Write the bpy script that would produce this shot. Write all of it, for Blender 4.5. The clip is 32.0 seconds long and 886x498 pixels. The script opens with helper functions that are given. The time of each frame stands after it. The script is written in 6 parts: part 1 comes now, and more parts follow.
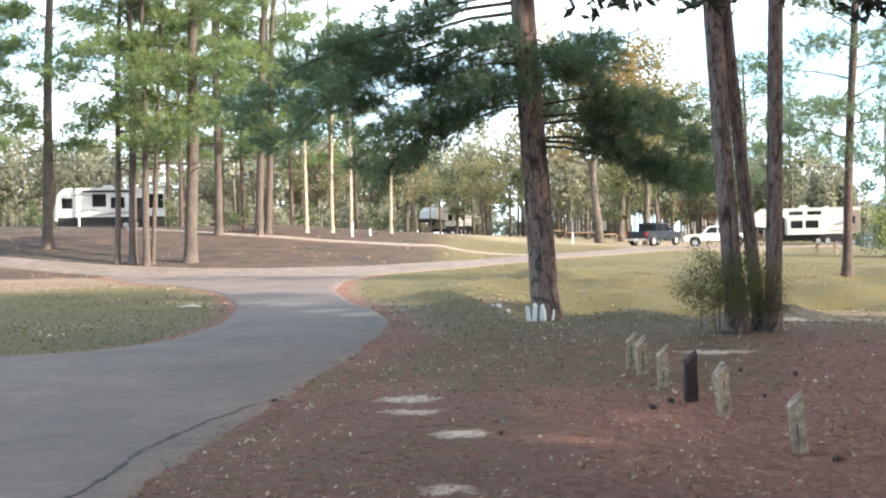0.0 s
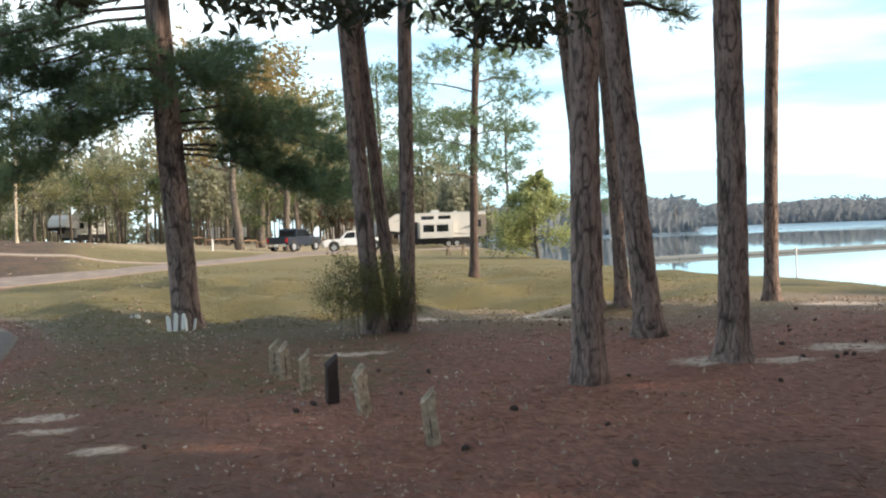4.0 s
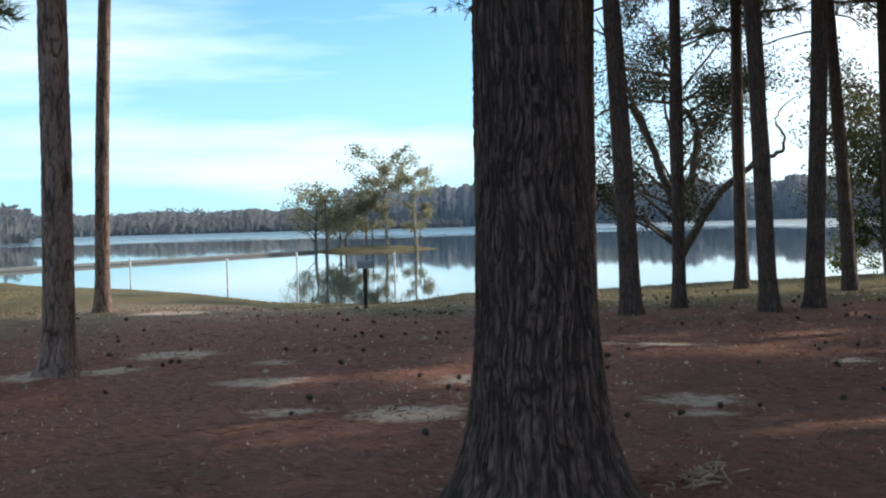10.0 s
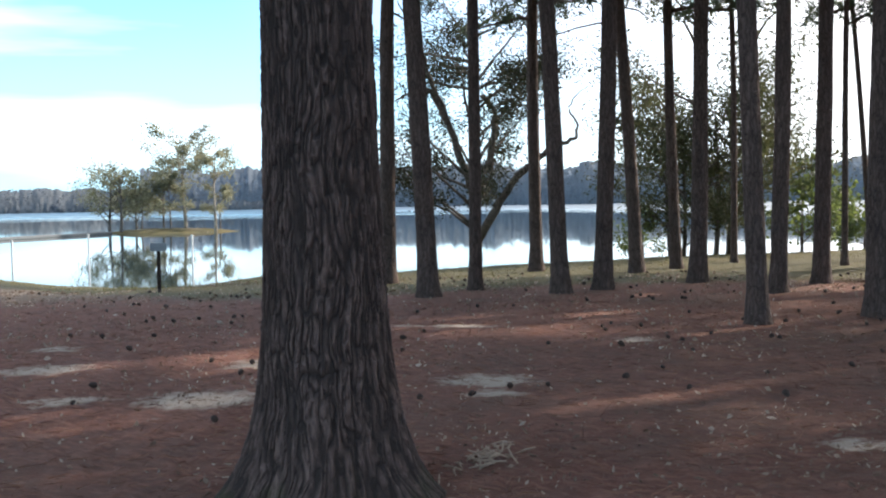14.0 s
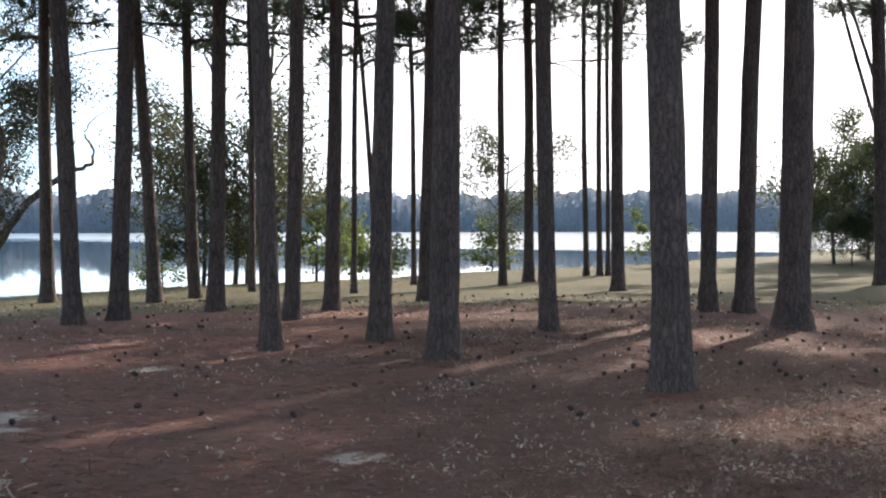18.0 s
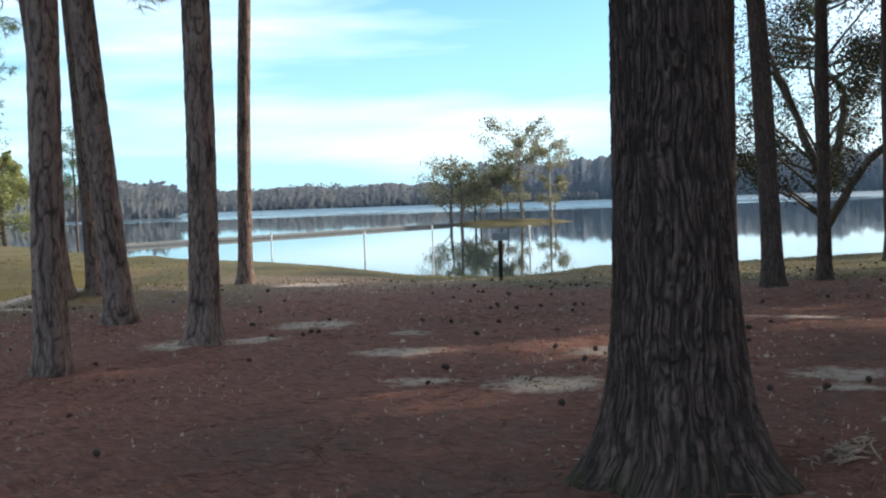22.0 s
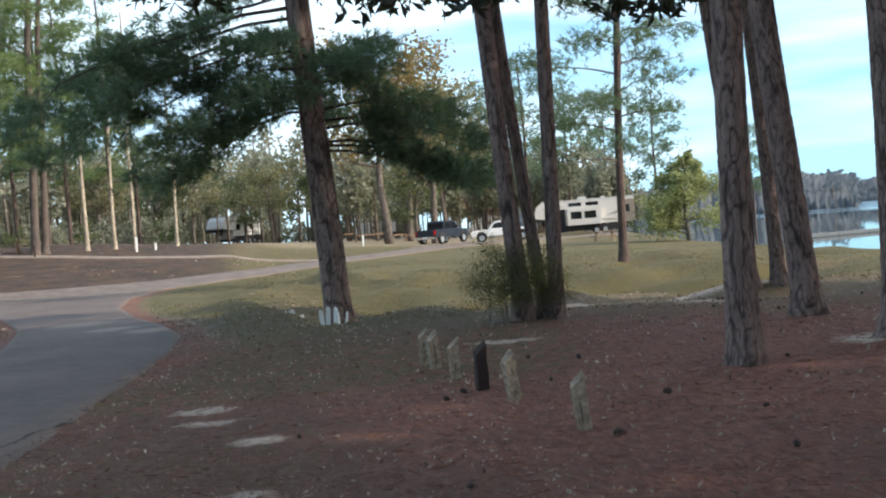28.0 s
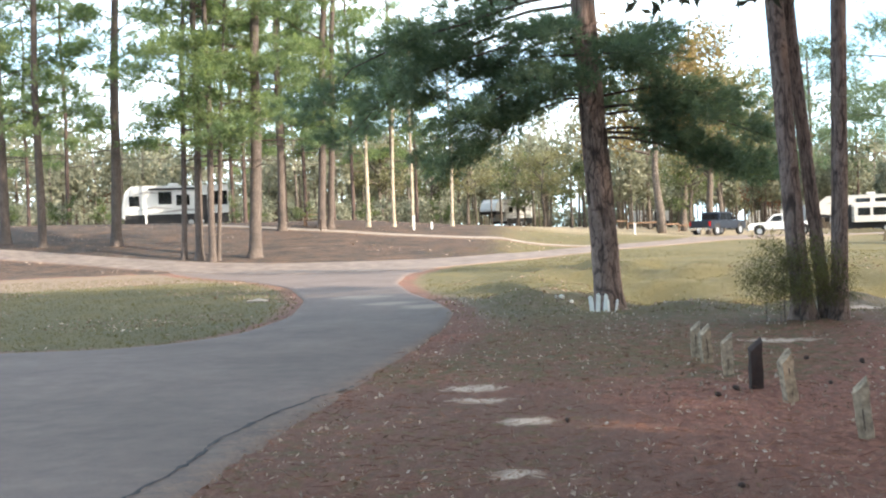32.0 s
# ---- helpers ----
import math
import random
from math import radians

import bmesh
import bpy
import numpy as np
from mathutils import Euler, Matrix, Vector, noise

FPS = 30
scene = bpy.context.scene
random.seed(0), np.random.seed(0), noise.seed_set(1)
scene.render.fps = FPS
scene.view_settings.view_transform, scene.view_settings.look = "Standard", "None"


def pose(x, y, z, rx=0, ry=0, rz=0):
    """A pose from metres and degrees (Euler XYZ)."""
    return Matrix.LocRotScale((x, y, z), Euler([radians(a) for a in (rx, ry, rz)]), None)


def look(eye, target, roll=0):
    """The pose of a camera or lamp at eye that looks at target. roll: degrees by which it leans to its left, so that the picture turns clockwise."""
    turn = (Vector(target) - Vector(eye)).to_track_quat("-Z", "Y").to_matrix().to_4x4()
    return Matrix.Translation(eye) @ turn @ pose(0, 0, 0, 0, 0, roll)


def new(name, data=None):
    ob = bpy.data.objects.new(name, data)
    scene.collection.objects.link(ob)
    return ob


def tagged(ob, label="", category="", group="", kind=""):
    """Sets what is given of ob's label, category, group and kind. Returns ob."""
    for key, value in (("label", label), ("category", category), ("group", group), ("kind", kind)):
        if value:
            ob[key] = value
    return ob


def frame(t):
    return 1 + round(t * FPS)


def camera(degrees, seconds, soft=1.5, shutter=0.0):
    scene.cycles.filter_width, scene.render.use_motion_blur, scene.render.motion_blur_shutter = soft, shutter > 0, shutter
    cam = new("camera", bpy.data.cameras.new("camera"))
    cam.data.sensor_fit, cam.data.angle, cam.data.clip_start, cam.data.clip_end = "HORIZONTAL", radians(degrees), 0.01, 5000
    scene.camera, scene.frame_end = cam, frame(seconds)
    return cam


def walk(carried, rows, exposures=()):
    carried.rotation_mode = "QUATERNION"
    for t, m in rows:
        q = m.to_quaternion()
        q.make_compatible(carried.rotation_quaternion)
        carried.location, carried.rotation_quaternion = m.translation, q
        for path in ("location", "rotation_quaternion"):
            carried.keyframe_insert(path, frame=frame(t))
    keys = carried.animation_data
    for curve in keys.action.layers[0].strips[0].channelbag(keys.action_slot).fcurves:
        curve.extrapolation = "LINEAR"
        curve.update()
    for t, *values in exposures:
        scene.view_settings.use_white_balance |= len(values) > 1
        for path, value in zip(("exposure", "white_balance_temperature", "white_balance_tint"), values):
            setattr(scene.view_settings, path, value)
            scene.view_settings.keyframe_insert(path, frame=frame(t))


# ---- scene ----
cam = camera(42.81, 32.0, 2.1)
PATH = [
    (0, look((-0.052, 0.221, 1.600), (-0.019, 10.220, 1.486), -1.30)),
    (0.5, look((0.012, 0.227, 1.592), (0.733, 10.200, 1.481), -1.18)),
    (1, look((0.006, 0.217, 1.593), (1.375, 10.122, 1.491), -3.25)),
    (1.5, look((-0.024, 0.180, 1.600), (1.879, 9.997, 1.549), -3.33)),
    (2, look((-0.037, 0.157, 1.598), (2.262, 9.889, 1.544), -2.62)),
    (2.5, look((-0.048, 0.119, 1.597), (2.519, 9.784, 1.524), -2.48)),
    (4.5, look((-0.093, 0.023, 1.635), (3.291, 9.430, 1.427), -1.94)),
    (5, look((-0.057, 0.095, 1.612), (3.645, 9.381, 1.341), -1.70)),
    (5.5, look((-0.010, 0.158, 1.600), (4.046, 9.293, 1.294), -1.77)),
    (6, look((-0.011, 0.097, 1.602), (4.607, 8.960, 1.240), -2.64)),
    (6.5, look((0.011, -0.050, 1.608), (5.347, 8.397, 1.181), -1.27)),
    (7, look((0.073, -0.018, 1.597), (5.812, 8.166, 1.289), -0.20)),
    (7.5, look((0.157, 0.060, 1.612), (6.369, 7.891, 1.320), -0.83)),
    (8, look((0.090, 0.062, 1.609), (6.927, 7.353, 1.317), -1.74)),
    (8.5, look((0.038, 0.051, 1.604), (7.390, 6.822, 1.307), -1.32)),
    (9, look((0.052, 0.058, 1.604), (7.655, 6.546, 1.297), -1.27)),
    (9.5, look((0.063, 0.053, 1.608), (7.798, 6.384, 1.329), -1.33)),
    (10, look((0.063, 0.051, 1.610), (7.829, 6.347, 1.374), -1.45)),
    (10.5, look((0.057, 0.059, 1.611), (7.777, 6.412, 1.384), -1.49)),
    (11, look((0.043, 0.073, 1.605), (7.608, 6.609, 1.370), -1.33)),
    (11.5, look((0.028, 0.080, 1.602), (7.319, 6.920, 1.344), -1.05)),
    (12, look((0.037, 0.101, 1.604), (7.108, 7.167, 1.324), -0.91)),
    (12.5, look((0.033, 0.092, 1.607), (7.119, 7.142, 1.287), -0.80)),
    (13, look((0.036, 0.068, 1.599), (7.554, 6.652, 1.233), -1.03)),
    (13.5, look((0.099, 0.060, 1.606), (8.134, 5.997, 1.177), -1.34)),
    (14, look((0.161, 0.022, 1.605), (8.892, 4.880, 1.182), -0.94)),
    (14.5, look((0.175, -0.027, 1.611), (9.440, 3.718, 1.228), -0.92)),
    (15, look((0.101, -0.015, 1.633), (9.765, 2.533, 1.300), -0.48)),
    (15.5, look((0.008, -0.051, 1.626), (9.875, 1.546, 1.312), -1.11)),
    (17.5, look((0.065, -0.131, 1.587), (10.049, 0.411, 1.400), -0.65)),
    (18, look((0.055, -0.100, 1.592), (10.011, 0.808, 1.398), -0.11)),
    (18.5, look((0.047, -0.045, 1.591), (9.904, 1.622, 1.369), -0.21)),
    (19, look((0.196, 0.005, 1.568), (9.823, 2.694, 1.280), 0.02)),
    (19.5, look((0.206, -0.009, 1.588), (9.542, 3.558, 1.240), -0.30)),
    (20, look((0.242, 0.029, 1.580), (9.127, 4.602, 1.218), -0.70)),
    (20.5, look((0.256, 0.092, 1.576), (8.613, 5.569, 1.166), -1.16)),
    (21, look((0.144, 0.056, 1.582), (7.943, 6.299, 1.138), -1.02)),
    (21.5, look((0.032, -0.014, 1.616), (7.364, 6.771, 1.169), -1.81)),
    (22, look((0.072, 0.065, 1.585), (7.024, 7.240, 1.147), -1.89)),
    (22.5, look((0.130, 0.109, 1.585), (6.664, 7.665, 1.128), -2.42)),
    (23, look((0.143, 0.115, 1.591), (6.394, 7.907, 1.135), -2.22)),
    (23.5, look((0.137, 0.121, 1.591), (6.309, 7.976, 1.130), -1.71)),
    (24, look((0.131, 0.126, 1.592), (6.233, 8.034, 1.123), -1.83)),
    (24.5, look((0.109, 0.119, 1.592), (5.926, 8.237, 1.088), -1.61)),
    (26.5, look((0.080, 0.253, 1.562), (4.745, 9.091, 1.195), -1.96)),
    (27, look((0.072, 0.279, 1.557), (4.403, 9.287, 1.235), -2.14)),
    (27.5, look((0.015, 0.186, 1.582), (3.063, 9.708, 1.349), -3.65)),
    (28, look((-0.030, 0.095, 1.582), (1.831, 9.919, 1.410), -4.55)),
    (28.5, look((-0.035, 0.057, 1.593), (0.951, 10.007, 1.482), -4.23)),
    (29, look((-0.043, 0.075, 1.590), (0.182, 10.073, 1.530), -4.36)),
    (29.5, look((-0.060, 0.034, 1.593), (-0.238, 10.032, 1.602), -4.64)),
    (30, look((-0.077, -0.003, 1.599), (-0.397, 9.992, 1.614), -2.69)),
    (30.5, look((-0.086, -0.006, 1.597), (-0.434, 9.988, 1.600), -1.61)),
    (31, look((-0.088, 0.003, 1.596), (-0.443, 9.996, 1.576), -1.46)),
    (31.5, look((-0.093, 0.003, 1.596), (-0.499, 9.994, 1.511), -1.68)),
    (32, look((-0.088, 0.016, 1.597), (-0.595, 10.002, 1.434), -2.11)),
]
walk(cam, PATH, [(0.0, 1.46, 6700, 11), (2.5, 1.14, 6800, 11), (5.0, 0.56, 7100, 11), (6.0, 0.46, 6900, 11), (7.0, 0.27, 6650, 9), (9.0, 0.23, 6500, 9.5), (13.0, 0.2, 6420, 10.5), (15.0, 1.44, 6300, 13), (18.0, 0.87, 6250, 13), (19.0, 0.82, 6350, 13), (20.0, 0.92, 6550, 13), (21.0, 0.6, 6800, 13), (22.0, 0.31, 6550, 11), (26.5, 0.27, 6550, 10), (28.0, 0.39, 6250, 10), (29.0, 0.79, 6550, 11), (30.0, 1.17, 6650, 11), (31.0, 1.32, 6680, 11), (32.0, 1.4, 6700, 11)])

# light: a low sun behind the pine grove, thin streaked cloud
SUN_BEARING, SUN_HEIGHT = 118.0, 27.0
world = bpy.data.worlds.new("sky")
scene.world = world
world.use_nodes = True
wn, wl = world.node_tree.nodes, world.node_tree.links
wn.clear()
w_out = wn.new("ShaderNodeOutputWorld")
w_bg = wn.new("ShaderNodeBackground")
w_bg.inputs["Strength"].default_value = 0.15
w_sky = wn.new("ShaderNodeTexSky")
w_sky.sky_type = "NISHITA"
w_sky.sun_disc = False
w_sky.sun_elevation = radians(SUN_HEIGHT)
w_sky.sun_rotation = radians(SUN_BEARING)
w_sky.dust_density, w_sky.ozone_density, w_sky.air_density = 0.2, 3.0, 1.0
w_tc = wn.new("ShaderNodeTexCoord")
w_map = wn.new("ShaderNodeMapping")
w_map.inputs["Scale"].default_value = (1.2, 1.2, 9.0)
w_map.inputs["Rotation"].default_value = (0.05, 0.12, 0.4)
w_noise = wn.new("ShaderNodeTexNoise")
w_noise.inputs["Scale"].default_value = 1.6
w_noise.inputs["Detail"].default_value = 5.0
w_noise.inputs["Roughness"].default_value = 0.5
w_ramp = wn.new("ShaderNodeValToRGB")
w_ramp.color_ramp.elements[0].position, w_ramp.color_ramp.elements[1].position = 0.44, 0.6
w_mix = wn.new("ShaderNodeMix")
w_mix.data_type = "RGBA"
w_mix.inputs["B"].default_value = (6.3, 7.9, 8.8, 1)
w_scale = wn.new("ShaderNodeMath")
w_scale.operation = "MULTIPLY"
w_scale.inputs[1].default_value = 0.75
wl.new(w_tc.outputs["Generated"], w_map.inputs["Vector"])
wl.new(w_map.outputs["Vector"], w_noise.inputs["Vector"])
wl.new(w_noise.outputs["Fac"], w_ramp.inputs["Fac"])
wl.new(w_ramp.outputs["Color"], w_scale.inputs[0])
# the cloud closes up towards the north-west
w_side = wn.new("ShaderNodeVectorMath")
w_side.operation = "DOT_PRODUCT"
w_side.inputs[1].default_value = (math.sin(radians(-35)), math.cos(radians(-35)), 0)
w_bank = wn.new("ShaderNodeMapRange")
w_bank.interpolation_type = "SMOOTHSTEP"
w_bank.inputs["From Min"].default_value, w_bank.inputs["From Max"].default_value = 0.45, 0.85
w_bank.inputs["To Max"].default_value = 0.55
w_both = wn.new("ShaderNodeMath")
w_both.operation = "ADD"
w_both.use_clamp = True
wl.new(w_tc.outputs["Generated"], w_side.inputs[0])
wl.new(w_side.outputs["Value"], w_bank.inputs["Value"])
wl.new(w_scale.outputs[0], w_both.inputs[0])
wl.new(w_bank.outputs["Result"], w_both.inputs[1])
wl.new(w_both.outputs[0], w_mix.inputs["Factor"])
w_tint = wn.new("ShaderNodeMix")
w_tint.data_type, w_tint.blend_type = "RGBA", "MULTIPLY"
w_tint.inputs["Factor"].default_value = 1.0
w_tint.inputs["B"].default_value = (0.78, 1.1, 1.24, 1)
wl.new(w_sky.outputs["Color"], w_tint.inputs["A"])
# pale blue haze low over the horizon
w_up = wn.new("ShaderNodeSeparateXYZ")
wl.new(w_tc.outputs["Generated"], w_up.inputs[0])
w_low = wn.new("ShaderNodeMapRange")
w_low.interpolation_type = "SMOOTHSTEP"
w_low.inputs["From Min"].default_value, w_low.inputs["From Max"].default_value = 0.2, 0.0
w_low.inputs["To Max"].default_value = 0.75
wl.new(w_up.outputs["Z"], w_low.inputs["Value"])
w_haze = wn.new("ShaderNodeMix")
w_haze.data_type = "RGBA"
w_haze.inputs["B"].default_value = (3.0, 5.5, 7.4, 1)
wl.new(w_low.outputs["Result"], w_haze.inputs["Factor"])
wl.new(w_tint.outputs["Result"], w_haze.inputs["A"])
wl.new(w_haze.outputs["Result"], w_mix.inputs["A"])
# the thin cloud glows white round the sun
_b, _e = radians(SUN_BEARING), radians(SUN_HEIGHT)
w_dot = wn.new("ShaderNodeVectorMath")
w_dot.operation = "DOT_PRODUCT"
w_dot.inputs[1].default_value = (math.sin(_b) * math.cos(_e), math.cos(_b) * math.cos(_e), math.sin(_e))
w_veil = wn.new("ShaderNodeMapRange")
w_veil.interpolation_type = "SMOOTHSTEP"
w_veil.inputs["From Min"].default_value, w_veil.inputs["From Max"].default_value = 0.4, 0.85
w_glow = wn.new("ShaderNodeMix")
w_glow.data_type = "RGBA"
w_glow.inputs["B"].default_value = (9.6, 9.4, 9.2, 1)
wl.new(w_tc.outputs["Generated"], w_dot.inputs[0])
wl.new(w_dot.outputs["Value"], w_veil.inputs["Value"])
wl.new(w_veil.outputs["Result"], w_glow.inputs["Factor"])
wl.new(w_mix.outputs["Result"], w_glow.inputs["A"])
wl.new(w_glow.outputs["Result"], w_bg.inputs["Color"])
wl.new(w_bg.outputs["Background"], w_out.inputs["Surface"])

sun = new("sun", bpy.data.lights.new("sun", "SUN"))
sun.data.energy, sun.data.angle, sun.data.color = 4.8, radians(0.6), (1.0, 0.89, 0.74)
sun.matrix_world = look((0, 0, 0), (-math.sin(_b) * math.cos(_e), -math.cos(_b) * math.cos(_e), -math.sin(_e)))
sun.location = (60, -30, 40)


# ---- materials ----
class Shader:
    """A small helper round a principled material's node tree."""

    def __init__(self, name, rough=0.8, metal=0.0):
        self.mat = bpy.data.materials.new(name)
        self.mat.use_nodes = True
        self.n, self.l = self.mat.node_tree.nodes, self.mat.node_tree.links
        self.b = self.n["Principled BSDF"]
        self.b.inputs["Roughness"].default_value = rough
        self.b.inputs["Metallic"].default_value = metal
        self.co = self.n.new("ShaderNodeNewGeometry").outputs["Position"]

    def local(self):
        self.co = self.n.new("ShaderNodeTexCoord").outputs["Object"]
        return self

    def stretched(self, scale):
        m = self.n.new("ShaderNodeMapping")
        m.inputs["Scale"].default_value = scale
        self.l.new(self.co, m.inputs["Vector"])
        return m.outputs["Vector"]

    def noise(self, scale, detail=4.0, rough=0.6, co=None):
        t = self.n.new("ShaderNodeTexNoise")
        t.inputs["Scale"].default_value, t.inputs["Detail"].default_value, t.inputs["Roughness"].default_value = scale, detail, rough
        self.l.new(co or self.co, t.inputs["Vector"])
        return t.outputs["Fac"]

    def voronoi(self, scale, co=None, feature="F1", output="Distance"):
        t = self.n.new("ShaderNodeTexVoronoi")
        t.feature = feature
        t.inputs["Scale"].default_value = scale
        self.l.new(co or self.co, t.inputs["Vector"])
        return t.outputs[output]

    def ramp(self, fac, stops):
        r = self.n.new("ShaderNodeValToRGB")
        e = r.color_ramp.elements
        while len(e) < len(stops):
            e.new(0.5)
        for el, (p, c) in zip(e, stops):
            el.position = p
            el.color = (*c, 1) if len(c) == 3 else c
        self.l.new(fac, r.inputs["Fac"])
        return r.outputs["Color"]

    def mix(self, fac, a, b, blend="MIX"):
        m = self.n.new("ShaderNodeMix")
        m.data_type, m.blend_type = "RGBA", blend
        for sock, v in ((m.inputs["Factor"], fac), (m.inputs["A"], a), (m.inputs["B"], b)):
            if isinstance(v, (int, float)):
                sock.default_value = v
            elif isinstance(v, tuple):
                sock.default_value = (*v, 1)
            else:
                self.l.new(v, sock)
        return m.outputs["Result"]

    def attr(self, name):
        a = self.n.new("ShaderNodeAttribute")
        a.attribute_name = name
        return a.outputs["Fac"]

    def math(self, op, a, b):
        m = self.n.new("ShaderNodeMath")
        m.operation = op
        for sock, v in zip(m.inputs, (a, b)):
            if isinstance(v, (int, float)):
                sock.default_value = v
            else:
                self.l.new(v, sock)
        return m.outputs[0]

    def color(self, c):
        self.l.new(c, self.b.inputs["Base Color"])
        return self

    def bump(self, h, strength=0.5, distance=0.02):
        b = self.n.new("ShaderNodeBump")
        b.inputs["Strength"].default_value, b.inputs["Distance"].default_value = strength, distance
        self.l.new(h, b.inputs["Height"])
        self.l.new(b.outputs["Normal"], self.b.inputs["Normal"])
        return self


def plain(name, c, rough=0.5, metal=0.0, vary=0.12, scale=6.0, bump=0.0):
    s = Shader(name, rough, metal).local()
    dark = tuple(v * (1 - vary) for v in c)
    light = tuple(min(1, v * (1 + vary)) for v in c)
    n = s.noise(scale, 5)
    s.color(s.ramp(n, [(0.3, dark), (0.7, light)]))
    if bump:
        s.bump(s.noise(scale * 8, 3), bump, 0.01)
    return s.mat


def bark(name, deep, mid, high, cells, stretch, rough=0.95):
    s = Shader(name, rough).local()
    co = s.stretched((1, 1, stretch))
    ruffle = s.n.new("ShaderNodeTexNoise")
    ruffle.inputs["Scale"].default_value, ruffle.inputs["Detail"].default_value = 9.0, 4.0
    s.l.new(s.co, ruffle.inputs["Vector"])
    warp = s.mix(0.1, co, ruffle.outputs["Color"], "ADD")
    plates = s.voronoi(cells, warp, "DISTANCE_TO_EDGE")
    fine = s.noise(cells * 4, 6, 0.7, co)
    base = s.ramp(plates, [(0.0, deep), (0.07, mid), (0.4, high)])
    tone = s.ramp(s.noise(1.3, 3), [(0.3, (0.7, 0.7, 0.72)), (0.7, (1.15, 1.1, 1.05))])
    grain = s.ramp(fine, [(0.28, (0.62, 0.6, 0.59)), (0.72, (1.28, 1.27, 1.26))])
    s.color(s.mix(1.0, s.mix(1.0, base, tone, "MULTIPLY"), grain, "MULTIPLY"))
    h = s.math("ADD", s.math("MINIMUM", plates, 0.25), s.math("MULTIPLY", fine, 0.12))
    s.bump(h, 0.9, 0.06)
    return s.mat


def foliage(name, dark, light, through_light, rough=0.6, glow=(1.3, 1.35, 0.8)):
    s = Shader(name, rough)
    n = s.n.new("ShaderNodeNewGeometry").outputs["Random Per Island"]
    wide = s.ramp(s.noise(0.8, 3, 0.6), [(0.4, (0, 0, 0)), (0.6, (1, 1, 1))])
    c = s.mix(wide, s.ramp(n, [(0.0, dark), (1.0, light)]), s.ramp(n, [(0.0, tuple(v * 0.8 for v in dark)), (1.0, dark)]))
    s.color(c)
    tr = s.n.new("ShaderNodeBsdfTranslucent")
    s.l.new(s.mix(1.0, c, glow, "MULTIPLY"), tr.inputs["Color"])
    mx = s.n.new("ShaderNodeMixShader")
    mx.inputs[0].default_value = through_light
    s.l.new(s.b.outputs[0], mx.inputs[1])
    s.l.new(tr.outputs[0], mx.inputs[2])
    s.l.new(mx.outputs[0], s.n["Material Output"].inputs["Surface"])
    return s.mat


PINE_BARK = bark("pine_bark", (0.058, 0.04, 0.035), (0.1, 0.071, 0.062), (0.16, 0.116, 0.101), 17.0, 0.16)
OAK_TWIG = bark("oak_twig_bark", (0.03, 0.025, 0.022), (0.12, 0.1, 0.085), (0.26, 0.225, 0.195), 22.0, 0.14)


def furrowed_bark():
    s = Shader("furrowed_oak_bark", 0.95).local()
    co = s.stretched((1, 1, 0.085))
    ridge, fine = s.noise(46, 5, 0.6, co), s.noise(120, 4, 0.7, s.stretched((1, 1, 0.3)))
    ridge = s.math("ADD", s.math("MULTIPLY", s.attr("ridge"), 0.62), s.math("MULTIPLY", ridge, 0.38))
    c = s.ramp(ridge, [(0.2, (0.034, 0.023, 0.019)), (0.45, (0.082, 0.053, 0.046)), (0.75, (0.19, 0.127, 0.108))])
    c = s.mix(1.0, c, s.ramp(fine, [(0.3, (0.7, 0.7, 0.7)), (0.75, (1.2, 1.2, 1.2))]), "MULTIPLY")
    moss = s.n.new("ShaderNodeSeparateXYZ")
    s.l.new(s.co, moss.inputs[0])
    low = s.math("ADD", s.math("MULTIPLY", moss.outputs["Z"], -1.6), s.noise(5, 4))
    s.color(s.mix(s.ramp(low, [(0.35, (0, 0, 0)), (0.75, (0.7, 0.7, 0.7))]), c, (0.055, 0.06, 0.02)))
    s.bump(s.math("ADD", ridge, s.math("MULTIPLY", fine, 0.2)), 1.0, 0.05)
    return s.mat


OAK_BARK = furrowed_bark()


def plated_bark():
    s = Shader("plated_pine_bark", 0.95).local()
    flake, fine = s.noise(9, 5, 0.7, s.stretched((1, 1, 0.3))), s.noise(70, 5, 0.7, s.stretched((1, 1, 0.25)))
    c = s.ramp(s.attr("ridge"), [(0.15, (0.052, 0.036, 0.031)), (0.42, (0.125, 0.089, 0.077)), (0.8, (0.245, 0.18, 0.157))])
    c = s.mix(1.0, c, s.ramp(flake, [(0.32, (0.68, 0.62, 0.6)), (0.68, (1.3, 1.27, 1.25))]), "MULTIPLY")
    s.color(s.mix(1.0, c, s.ramp(fine, [(0.28, (0.66, 0.65, 0.64)), (0.74, (1.28, 1.27, 1.26))]), "MULTIPLY"))
    s.bump(s.math("ADD", flake, s.math("MULTIPLY", fine, 0.4)), 0.8, 0.03)
    return s.mat


